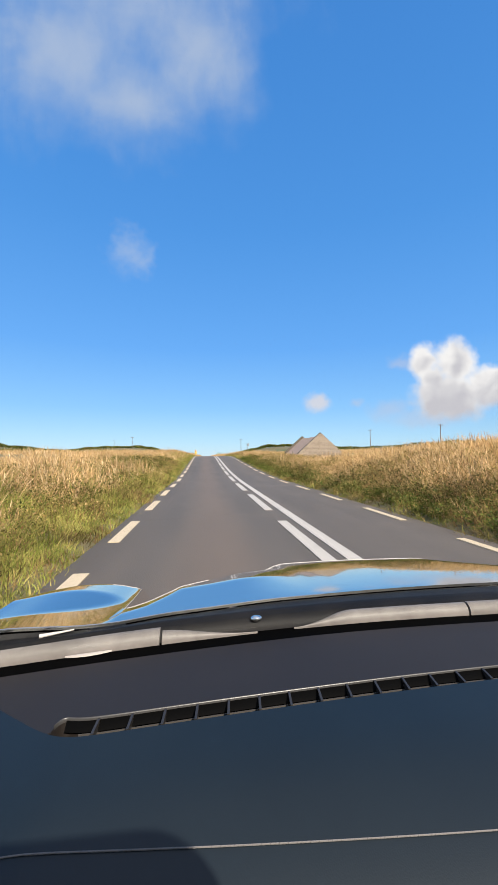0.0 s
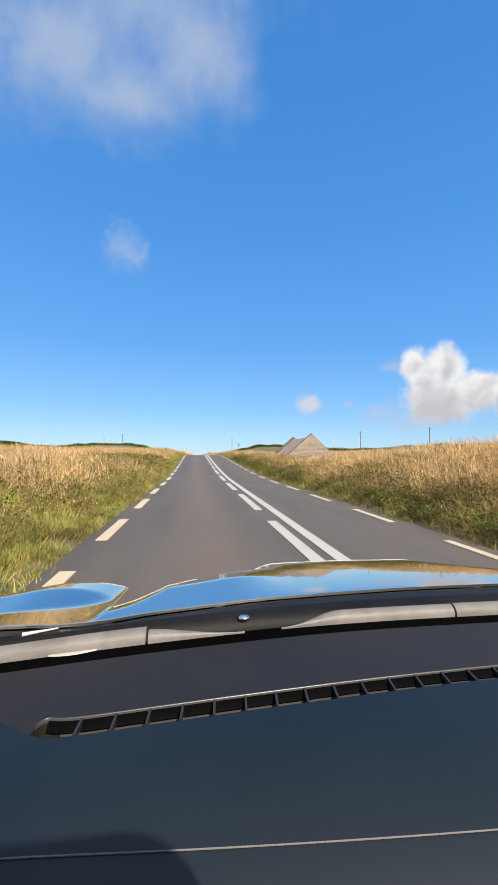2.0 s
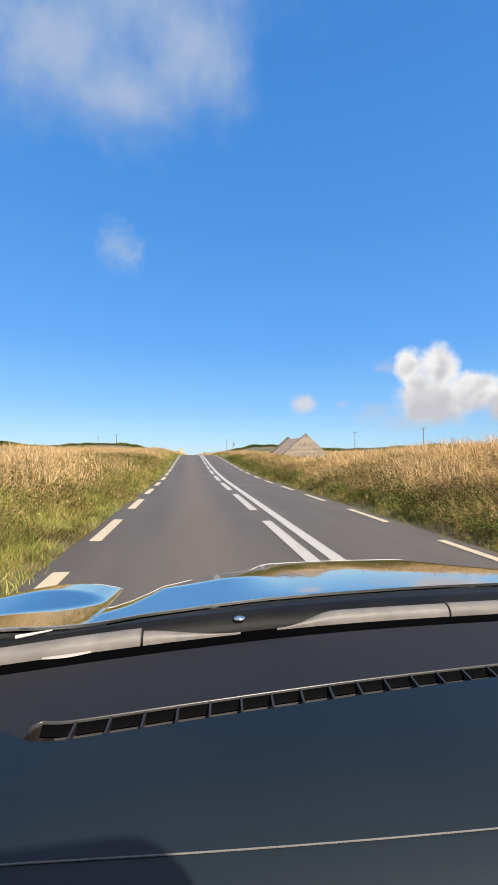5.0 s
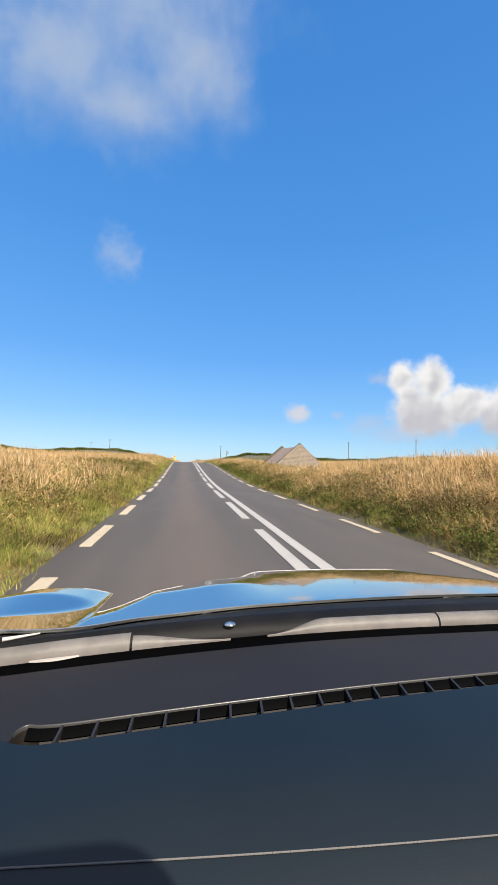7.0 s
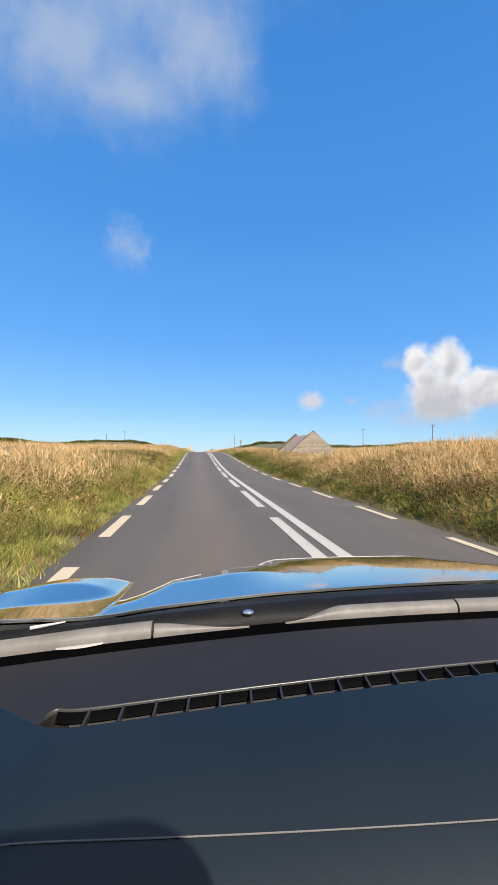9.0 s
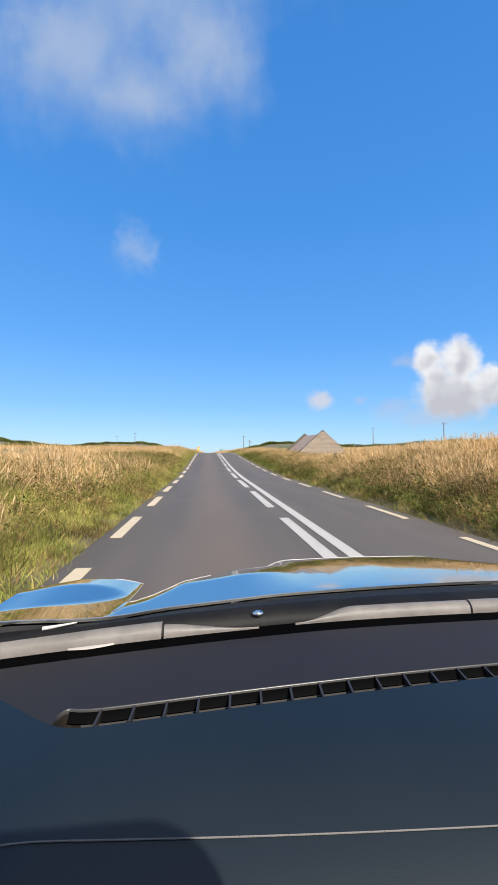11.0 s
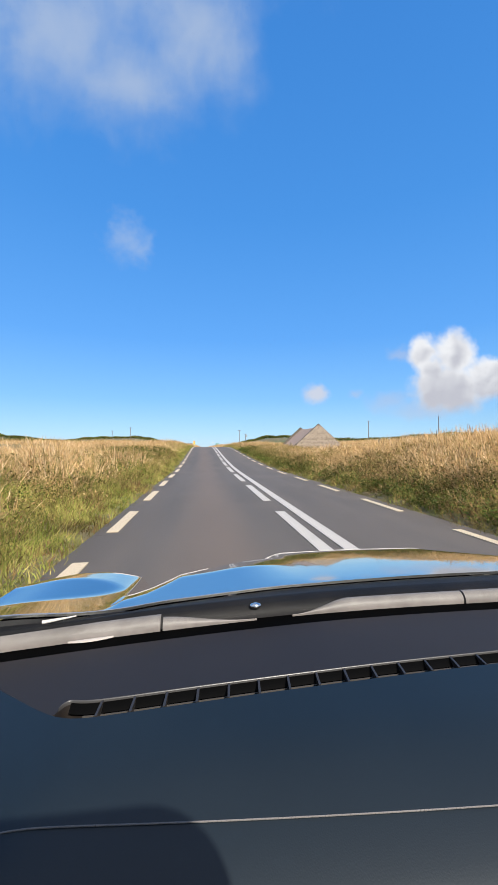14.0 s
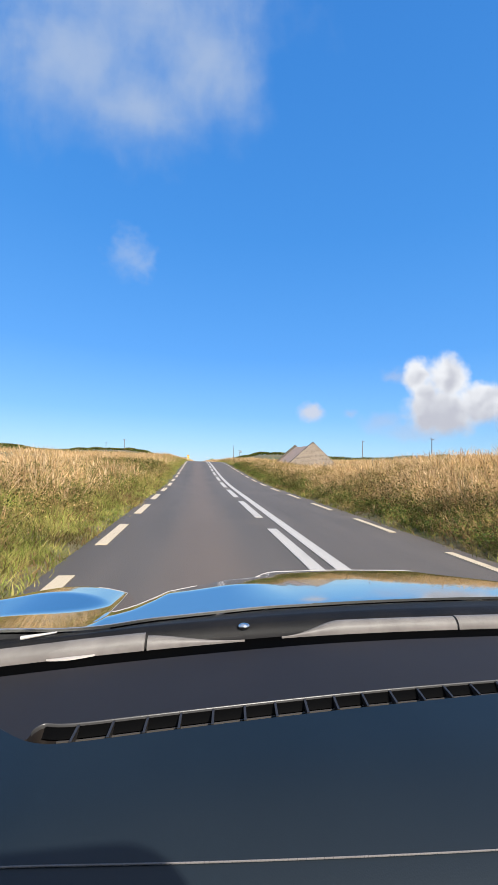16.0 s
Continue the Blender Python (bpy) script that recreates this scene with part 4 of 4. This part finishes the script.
grass("green_grass", 40000, -5.0, -1.82, 18, 78, 0.14, 0.36, 0.014, 0.8, M["green"], GREEN, 43, 1.4, 20, 0.16, "far", (0.5, 1.2))
# right verge, near and then far
grass("straw_grass", 140000, 4.35, 13.5, 2.0, 20, 0.26, 0.62, 0.0058, 0.75, M["straw"], STRAW, 4, 1.35, 60, 0.16, False, (0.35, 2.0), 0.3)
grass("straw_stalks", 36000, 5.2, 13.5, 2.0, 22, 0.40, 0.70, 0.0040, 0.40, M["straw"], STRAW, 5, 1.35, 12, 0.09, True, (0.45, 2.6), 0.4)
grass("green_grass", 11000, 3.90, 4.7, 2.0, 20, 0.10, 0.28, 0.007, 0.85, M["green"], GREEN, 6, 1.5, 50, 0.13, False, (0.55, 1.0))
grass("brown_undergrowth", 80000, 4.1, 11, 2.0, 20, 0.20, 0.54, 0.008, 1.1, M["brown"], BROWN, 15, 1.4, 60, 0.18, False, (0.5, 1.6), 0.1)
grass("straw_grass", 110000, 4.7, 20, 20, 78, 0.28, 0.66, 0.012, 0.6, M["straw"], STRAW, 44, 1.4, 20, 0.18, "far", (0.35, 2.6), 0.15)
grass("brown_undergrowth", 60000, 4.2, 13, 20, 78, 0.18, 0.5, 0.014, 1.0, M["brown"], BROWN, 45, 1.4, 20, 0.2, "far", (0.5, 1.6))
grass("green_grass", 14000, 3.95, 5.0, 20, 78, 0.12, 0.30, 0.014, 0.8, M["green"], GREEN, 46, 1.4, 20, 0.16, "far", (0.5, 1.2))
# fields, and the road behind
grass("field_grass", 60000, -70, -10, 4, 150, 0.35, 0.7, 0.02, 0.5, M["straw"], "dry grass over the rough field", 7, 1.3, 16, 0.3, "far")
grass("field_grass", 70000, 13, 80, 6, 150, 0.35, 0.75, 0.02, 0.5, M["straw"], "dry grass over the rough field", 8, 1.3, 16, 0.3, "far")
grass("field_grass", 30000, -16, -1.95, 78, 262, 0.25, 0.6, 0.02, 0.5, M["straw"], "dry grass beyond the crest", 9, 1.0, 16, 0.2, "far")
grass("field_grass", 30000, 4.0, 18, 78, 262, 0.25, 0.6, 0.02, 0.5, M["straw"], "dry grass beyond the crest", 10, 1.0, 16, 0.2, "far")
grass("verge_grass", 50000, -9, -1.95, -110, 1.0, 0.3, 0.6, 0.03, 0.5, M["straw"], STRAW, 11, 1.0, 16, 0.2, "far")
grass("verge_grass", 60000, 4.1, 18, -110, 2.0, 0.3, 0.6, 0.03, 0.5, M["straw"], STRAW, 12, 1.0, 16, 0.2, "far")


def brambles(name, n, x0, x1, y0, y1, hmax, seed, material, label, mound=(0.18, 0.42)):
    """Low scrub of small dark leaves, in uneven mounds."""
    rs = np.random.RandomState(seed)
    c = int(n / 110)
    cx, cy = rs.uniform(x0, x1, c), y0 + (y1 - y0) * rs.uniform(0, 1, c) ** 1.5
    k = rs.randint(0, c, n)
    size = rs.uniform(*mound, c)
    d = rs.normal(0, 1, (n, 3))
    d /= np.linalg.norm(d, axis=1)[:, None]
    r = (0.55 + 0.45 * rs.uniform(0, 1, n)) * size[k]
    x, y = cx[k] + d[:, 0] * r * 1.3, cy[k] + d[:, 1] * r * 1.3
    ok = (x > ROAD_R + 0.12) | (x < ROAD_L - 0.12)
    x, y, d, r, k = x[ok], y[ok], d[ok], r[ok], k[ok]
    n = len(x)
    z = ground_z(x, y) + np.abs(d[:, 2]) * r * hmax / 0.4
    a = rs.normal(0, 1, (n, 3))
    a /= np.linalg.norm(a, axis=1)[:, None]
    b = np.cross(a, rs.normal(0, 1, (n, 3)))
    b /= np.linalg.norm(b, axis=1)[:, None]
    s = (rs.uniform(0.010, 0.026, n) * (1 + np.clip(y, 0, 60) / 25))[:, None]
    p = np.stack([x, y, z], 1)
    co = np.stack([p - a * s, p - b * s * 0.55, p + a * s, p + b * s * 0.55], 1).reshape(-1, 3)
    me = bpy.data.meshes.new(name)
    me.from_pydata(co.tolist(), [], np.arange(4 * n).reshape(-1, 4).tolist())
    me.materials.append(material)
    return tagged(new(name, me), label, "scrub", kind="stuff")


DARK = "low dark bramble scrub at the foot of the verge"
DEAD = "withered bracken and weeds among the grass"
brambles("bramble_scrub", 46000, 4.12, 4.95, 2.5, 45, 0.42, 21, M["leaf"], DARK)
brambles("bramble_scrub", 34000, 4.6, 7.0, 3.0, 42, 0.36, 25, M["olive"], DARK, (0.35, 0.75))
brambles("bramble_scrub", 36000, -6.5, -2.9, 3.0, 34, 0.50, 26, M["olive"], DARK, (0.3, 0.65))
brambles("bramble_scrub", 36000, -7.0, -3.0, 2.5, 30, 0.75, 22, M["leaf"], DARK)
brambles("withered_weeds", 80000, 4.6, 11.0, 2.5, 45, 0.75, 23, M["bracken"], DEAD)
brambles("withered_weeds", 60000, -9.0, -2.5, 2.0, 35, 0.70, 24, M["bracken"], DEAD)


# ---- warning sign on the left verge ----
def diamond(side, thick, at, bm=None, grow=0.0):
    """A square plate standing on a rounded corner, facing the traffic."""
    h = side / 2 + grow
    r = side * 0.06
    pts = []
    for qx, qz in ((1, 1), (-1, 1), (-1, -1), (1, -1)):
        for i in range(5):
            a = math.atan2(qz, qx) - math.pi / 4 + math.pi / 2 * i / 4
            px, pz = qx * (h - r) + r * math.cos(a), qz * (h - r) + r * math.sin(a)
            pts.append(((px - pz) * math.sqrt(0.5) + at[0], (px + pz) * math.sqrt(0.5) + at[2]))
    return prism(pts, "y", at[1] - thick / 2, at[1] + thick / 2, bm)


def bars(spec, y, depth, bm=None):
    """Flat bars (x0, z0, x1, z1, width) on a plate."""
    bm = bm or bmesh.new()
    for x0, z0, x1, z1, w in spec:
        d = Vector((x1 - x0, 0, z1 - z0))
        a = math.atan2(d.z, d.x)
        box((d.length, depth, w), ((x0 + x1) / 2, y, (z0 + z1) / 2), Matrix.Rotation(-a, 3, "Y"), 0, bm)
    return bm


def hoop(cx, y, cz, r, w, depth, bm, seg=28):
    for i in range(seg):
        a0, a1 = 2 * math.pi * i / seg, 2 * math.pi * (i + 1) / seg
        bars([(cx + r * math.cos(a0), cz + r * math.sin(a0), cx + r * math.cos(a1), cz + r * math.sin(a1), w)], y, depth, bm)


SX, SY = -3.43, JY + 27.0
sz = gz(SX, SY)
sign = thing("warning_sign", (SX, SY, sz), "yellow diamond junction and cycle warning signs on a grey post", "road sign")
part("post", rod((SX + 0.03, SY, sz - 0.3), (SX + 0.03, SY, sz + 2.0), 0.038, None, 12), M["galv"], sign, "grey metal post", True)
TOP, LOW = (SX - 0.02, SY - 0.05, sz + 1.74), (SX + 0.05, SY - 0.062, sz + 1.04)
plate = part("junction_plate", diamond(0.68, 0.012, TOP), M["amber"], sign, "amber diamond plate")
part("symbol", bars([(TOP[0], TOP[2] - 0.30, TOP[0], TOP[2] + 0.30, 0.10), (TOP[0], TOP[2] + 0.13, TOP[0] + 0.19, TOP[2] + 0.13, 0.045),
                     (TOP[0] - 0.19, TOP[2] - 0.13, TOP[0], TOP[2] - 0.13, 0.045)], TOP[1] - 0.008, 0.004), M["sign_black"], plate, "dark staggered junction symbol")
cycle = part("cycle_plate", diamond(0.66, 0.012, LOW), M["yellow"], sign, "bright yellow diamond plate")
bm = bmesh.new()
x0, z0, yy = LOW[0], LOW[2] - 0.02, LOW[1] - 0.008
hoop(x0 - 0.155, yy, z0 - 0.06, 0.085, 0.016, 0.004, bm)
hoop(x0 + 0.155, yy, z0 - 0.06, 0.085, 0.016, 0.004, bm)
bars([(x0 - 0.155, z0 - 0.06, x0 - 0.10, z0 + 0.09, 0.016), (x0 - 0.105, z0 + 0.06, x0 + 0.09, z0 + 0.06, 0.016), (x0 - 0.11, z0 + 0.05, x0 + 0.02, z0 - 0.06, 0.016),
      (x0 + 0.02, z0 - 0.06, x0 + 0.155, z0 - 0.06, 0.016), (x0 + 0.02, z0 - 0.06, x0 + 0.10, z0 + 0.10, 0.016), (x0 + 0.09, z0 + 0.06, x0 + 0.155, z0 - 0.06, 0.016),
      (x0 + 0.06, z0 + 0.105, x0 + 0.135, z0 + 0.105, 0.022), (x0 - 0.135, z0 + 0.095, x0 - 0.07, z0 + 0.095, 0.016)], yy, 0.004, bm)
part("symbol", bm, M["sign_black"], cycle, "black bicycle symbol")
bm = bmesh.new()
for qa, qb in (((0, 1), (1, 0)), ((1, 0), (0, -1)), ((0, -1), (-1, 0)), ((-1, 0), (0, 1))):
    r = 0.435
    bars([(LOW[0] + qa[0] * r, LOW[2] + qa[1] * r, LOW[0] + qb[0] * r, LOW[2] + qb[1] * r, 0.012)], yy, 0.003, bm)
part("border", bm, M["sign_black"], cycle)
for zc in (TOP[2], LOW[2]):
    part("clamp", box((0.10, 0.06, 0.05), (SX + 0.03, SY - 0.02, zc), None, 0.008), M["galv"], sign)


# ---- poles along the fields ----
def utility_pole(x, y, height, label, arms=True, box_on=False):
    z = gz(x, y)
    ob = thing("utility_pole", (x, y, z), label, "utility pole", "poles")
    part("pole", rod((x, y, z - 0.5), (x, y, z + height), 0.15, 0.10, 12), M["pole_wood"], ob, "tapered weathered wooden pole", True)
    if arms:
        arm = part("crossarm", box((1.5, 0.10, 0.10), (x, y - 0.1, z + height - 0.35), None, 0.01), M["pole_wood"], ob)
        for dx in (-0.65, 0.65):
            part("insulator", rod((x + dx, y - 0.1, z + height - 0.3), (x + dx, y - 0.1, z + height - 0.08), 0.06, 0.035, 10), M["ceramic"], ob, "brown ceramic insulator", True)
        part("insulator", rod((x, y, z + height), (x, y, z + height + 0.2), 0.05, 0.03, 10), M["ceramic"], ob, "brown ceramic insulator", True)
    if box_on:
        part("transformer", box((0.62, 0.5, 0.8), (x + 0.5, y - 0.2, z + height - 0.95), None, 0.06), M["galv"], ob, "grey pole transformer box")
        part("bracket", box((1.7, 0.09, 0.12), (x + 0.2, y - 0.08, z + height - 1.45)), M["galv"], ob)
    return ob


P_LABEL = "tall wooden utility pole standing in dry grass"
for px, py, ph in ((-33.0, 178.0, 8.2), (-52.0, 226.0, 8.0), (18.5, 192.0, 8.2), (64.0, 140.0, 8.0), (72.0, 108.0, 7.6), (24.0, -40.0, 7.0), (24.0, -92.0, 7.0)):
    utility_pole(px, py, ph, P_LABEL)
utility_pole(20.3, JY + 60.0, 5.6, "wooden utility pole with a transformer box", True, True)


def fence_post(x, y, height, lean, girth=0.055):
    z = gz(x, y)
    ob = thing("fence_post", (x, y, z), "weathered wooden fence post in long grass", "fence post", "fence posts")
    top = (x + lean * height, y, z + height)
    part("post", rod((x, y, z - 0.25), top, girth, girth * 0.85, 9), M["post_wood"], ob, "", True)
    return ob


random.seed(9)
for i in range(9):
    fence_post(9.6 + random.uniform(-0.3, 0.3), 20 + 5.5 * i, random.uniform(0.75, 0.95), random.uniform(-0.08, 0.08))
for i in range(9):
    fence_post(7.9 + random.uniform(-0.3, 0.4), JY + 90 + 4.5 * i, random.uniform(1.1, 1.6), random.uniform(-0.15, 0.15))

# ---- hedges on the skyline ----
def hedge(x0, y0, x1, y1, n, high, seed, leaf=1.0):
    rs = np.random.RandomState(seed)
    t = rs.uniform(0, 1, n)
    crown = high * (0.55 + 0.45 * np.abs(np.sin(t * 23 + seed) * np.sin(t * 7.3))) * (0.8 + 0.4 * rs.uniform(0, 1, n))
    x = x0 + (x1 - x0) * t + rs.normal(0, 0.5, n)
    y = y0 + (y1 - y0) * t + rs.normal(0, 0.5, n)
    z = ground_z(x, y) + crown * rs.uniform(0, 1, n) ** 0.6
    a = rs.normal(0, 1, (n, 3))
    a /= np.linalg.norm(a, axis=1)[:, None]
    b = np.cross(a, rs.normal(0, 1, (n, 3)))
    b /= np.linalg.norm(b, axis=1)[:, None]
    s = leaf * rs.uniform(0.14, 0.34, n)[:, None]
    p = np.stack([x, y, z], 1)
    co = np.stack([p - a * s, p - b * s * 0.6, p + a * s, p + b * s * 0.6], 1).reshape(-1, 3)
    me = bpy.data.meshes.new("hedge")
    me.from_pydata(co.tolist(), [], np.arange(4 * n).reshape(-1, 4).tolist())
    me.materials.append(M["leaf"])
    tagged(new("hedge", me), "low dark wind-cut hedge on the skyline", "hedge", kind="stuff")


hedge(-75, 150, -9, 128, 20000, 1.6, 32)
hedge(40, 190, 150, 150, 9000, 2.0, 33)
hedge(-190, 190, -60, 210, 30000, 2.4, 34)
hedge(-120, 350, -14, 370, 9000, 2.4, 36, 2.2)
hedge(24, 350, 170, 345, 12000, 2.6, 37, 2.2)

# ---- junction beyond the crest ----
def plate_sign(name, x, y, w, h, z, face, label, legs=2, back=0.03):
    g = gz(x, y)
    ob = thing(name, (x, y, g), label, "road sign")
    for i in range(legs):
        dx = 0 if legs == 1 else (i - 0.5) * w * 0.7
        part("leg", rod((x + dx, y + 0.06, g - 0.3), (x + dx, y + 0.06, z + h / 2), 0.04, None, 10), M["galv"], ob, "grey metal leg", True)
    pl = part("plate", box((w, back, h), (x, y, z), None, 0.008), face, ob)
    return ob, pl


def text_on(body, at, size, material, parent, label=""):
    cu = bpy.data.curves.new("lettering", "FONT")
    cu.body, cu.size, cu.align_x, cu.align_y, cu.extrude = body, size, "CENTER", "CENTER", 0.003
    tmp = new("lettering", cu)
    me = bpy.data.meshes.new_from_object(tmp)
    bpy.data.objects.remove(tmp)
    me.materials.clear()
    me.materials.append(material)
    me.transform(pose(*at, 90, 0, 0))
    ob = new("lettering", me)
    ob.parent = parent
    ob.matrix_parent_inverse = parent.matrix_world.inverted()
    return tagged(ob, label) if label else ob


side_sign, pl = plate_sign("direction_sign", -5.9, JY + 97.5, 1.05, 0.48, float(road_z(JY + 97.5)) + 1.55, M["galv"], "white side road direction sign reading L2034 on grey legs")
zc = float(road_z(JY + 97.5)) + 1.55
part("face", box((0.95, 0.01, 0.38), (-5.9, JY + 97.48, zc), None, 0.003), M["sign_white"], pl, "white sign face")
text_on("L2034", (-5.78, JY + 97.466, zc), 0.24, M["sign_black"], pl, "black letters")
part("chevron", bars([(-6.30, zc, -6.20, zc + 0.14, 0.06), (-6.30, zc, -6.20, zc - 0.14, 0.06)], JY + 97.47, 0.006), M["sign_black"], pl, "black chevron")
plate_sign("back_sign", -4.9, JY + 78.0, 0.9, 0.55, float(road_z(JY + 78)) + 1.75, M["galv"], "grey back of a road sign on two legs")

gx0, gy0 = 8.1, JY + 96.0
g0 = float(road_z(gy0))
guide, pl = plate_sign("guide_sign", gx0, gy0, 1.7, 1.2, g0 + 1.45, M["sign_green"], "large green direction board with pale writing")
for i, (wa, za) in enumerate(((1.1, 0.42), (1.2, 0.16), (1.0, -0.1), (0.7, -0.38))):
    part("writing", box((wa, 0.006, 0.1), (gx0 - 0.05, gy0 - 0.02, g0 + 1.45 + za)), M["sign_white"], pl, "pale unreadable line of writing")

fx, fy = 6.2, JY + 104.0
fg = gz(fx, fy)
fp = thing("finger_post", (fx, fy, fg), "slim grey finger post with a white arm", "road sign")
part("post", rod((fx, fy, fg - 0.3), (fx, fy, fg + 2.9), 0.04, None, 10), M["galv"], fp, "", True)
arm = part("arm", prism([(fx - 0.85, fg + 2.55), (fx - 0.72, fg + 2.68), (fx - 0.04, fg + 2.68), (fx - 0.04, fg + 2.42), (fx - 0.72, fg + 2.42)], "y", fy - 0.02, fy + 0.01), M["sign_white"], fp, "white pointed arm")
part("writing", box((0.42, 0.006, 0.07), (fx - 0.42, fy - 0.024, fg + 2.55)), M["sign_black"], arm, "dark unreadable writing")
part("badge", box((0.25, 0.03, 0.22), (fx - 0.1, fy, fg + 2.82), None, 0.01), M["galv"], fp)

lx, ly = -8.3, JY + 95.0
lg = gz(lx, ly)
lp = thing("sign_post", (lx, ly, lg), "tall grey post with a narrow sign seen edge on", "road sign")
part("post", rod((lx, ly, lg - 0.3), (lx + 0.05, ly, lg + 2.7), 0.04, None, 10), M["galv"], lp, "", True)
part("plate", box((0.16, 0.5, 0.85), (lx, ly, lg + 2.55), None, 0.01), M["galv"], lp)


def bollard(x, y):
    g = gz(x, y)
    ob = thing("marker_post", (x, y, g), "green plastic marker post with a white band", "marker post", "marker posts")
    part("body", rod((x, y, g - 0.2), (x, y, g + 1.15), 0.10, 0.095, 16), M["post_green"], ob, "green plastic tube", True)
    part("band", rod((x, y, g + 0.62), (x, y, g + 0.88), 0.103, None, 16), M["sign_white"], ob, "white band", True)
    part("cap", rod((x, y, g + 1.15), (x, y, g + 1.19), 0.095, 0.06, 16), M["post_green"], ob, "", True)


bollard(-4.1, JY + 80.5)
bollard(-2.9, JY + 118.0)


def bale(x, y):
    bm = bmesh.new()
    g = gz(x, y)
    prof = [(0.0, -0.6), (0.45, -0.61), (0.56, -0.57), (0.61, -0.46), (0.62, 0), (0.61, 0.46), (0.56, 0.57), (0.45, 0.61), (0.0, 0.6)]
    ring = [[bm.verts.new((x + r * math.cos(a), y + w, g + 0.58 + r * math.sin(a) * 0.95)) for r, w in prof] for a in [2 * math.pi * i / 20 for i in range(20)]]
    for i in range(20):
        for j in range(len(prof) - 1):
            bm.faces.new((ring[i][j], ring[(i + 1) % 20][j], ring[(i + 1) % 20][j + 1], ring[i][j + 1]))
    bmesh.ops.remove_doubles(bm, verts=bm.verts, dist=0.001)
    ob = part("silage_bale", bm, M["wrap"], None, "", True)
    tagged(ob, "round silage bale in shiny black plastic wrap", "bale", "silage bales")


for i in range(9):
    bale(-7.2 - 1.3 * i, JY + 121 + 0.5 * (i % 3))

for i, (x, y, h) in enumerate(((-7.4, 74.0, 1.5), (-6.5, 77.0, 1.35), (-6.1, 80.0, 1.5), (-5.6, 74.5, 1.2))):
    y += JY
    g = gz(x, y)
    ob = part("stone_pier", prism([(y - 0.25, g - 0.3), (y - 0.25, g + h), (y + 0.1, g + h + 0.1), (y + 1.5, g + h - 0.7), (y + 1.6, g - 0.3)], "x", x - 0.22, x + 0.22), M["concrete"])
    tagged(ob, "weathered brown concrete wall end in the grass", "wall", "wall ends")


# ---- old stone barn in the field beside the road ----
BX0, BX1, BY0, BY1 = 12.2, 18.8, 50.0, 59.5
bg = gz(15.5, 54)
barn = thing("barn", (15.5, 54.7, bg), "old roadside barn with stone gables and a sagging pale roof", "barn")
RIDGE, EAVE = 4.2, 1.25
MIDX = (BX0 + BX1) / 2
for y in (BY0, BY1):
    gable = part("gable_wall", prism([(BX0, bg - 0.5), (BX1, bg - 0.5), (BX1, bg + EAVE), (MIDX, bg + RIDGE), (BX0, bg + EAVE)], "y", y - 0.25, y + 0.25), M["mortar"], barn, "rough stone gable wall")
    if y == BY0:
        front_gable = gable
for x in (BX0, BX1):
    part("side_wall", box((0.5, BY1 - BY0 - 0.5, EAVE + 0.4), (x + (0.25 if x == BX0 else -0.25), (BY0 + BY1) / 2, bg + EAVE / 2 - 0.3)), M["stone"], barn, "rough stone side wall")
for s in (-1, 1):
    def slope(u, v, s=s):
        x = MIDX + s * (MIDX - BX0 + 0.25) * u
        return Vector((x, BY0 + 0.3 + (BY1 - BY0 - 0.6) * v, bg + RIDGE - 0.35 - (RIDGE - EAVE + 0.25) * u - 0.10 * math.sin(math.pi * v) * (1 - 0.3 * u) + 0.02 * math.sin(17 * v)))
    part("roof_slope", sheet(slope, span(0, 1, 8), span(0, 1, 20), 0.08), M["slate"], barn, "sagging pale brown roof")
stone_shapes = []
random.seed(12)
for q in range(8):
    bm = box((1, 1, 1))
    for v in bm.verts:
        v.co += Vector((random.uniform(-0.12, 0.08), random.uniform(-0.1, 0.1), random.uniform(-0.14, 0.08)))
    me = bpy.data.meshes.new("stone")
    bm.to_mesh(me)
    bm.free()
    me.materials.append(M["stone"])
    stone_shapes.append(me)
made, z = 0, bg + 0.05
while z < bg + RIDGE - 0.25 and made < 298:
    hh = random.uniform(0.12, 0.21)
    half = (MIDX - BX0) * min(1.0, (bg + RIDGE - z - 0.6 * hh) / (RIDGE - EAVE))
    x = MIDX - half
    while x < MIDX + half - 0.1 and made < 298:
        ww = min(random.choice((0.22, 0.3, 0.42, 0.55, 0.7)) * random.uniform(0.85, 1.15), MIDX + half - x)
        st = new("stone", random.choice(stone_shapes))
        st.parent = front_gable
        st.matrix_parent_inverse = front_gable.matrix_world.inverted()
        st.location, st.scale = (x + ww / 2, BY0 - 0.24, z + hh / 2), (ww * 0.93, 0.10, hh * random.uniform(0.72, 0.92))
        made += 1
        x += ww
    z += hh
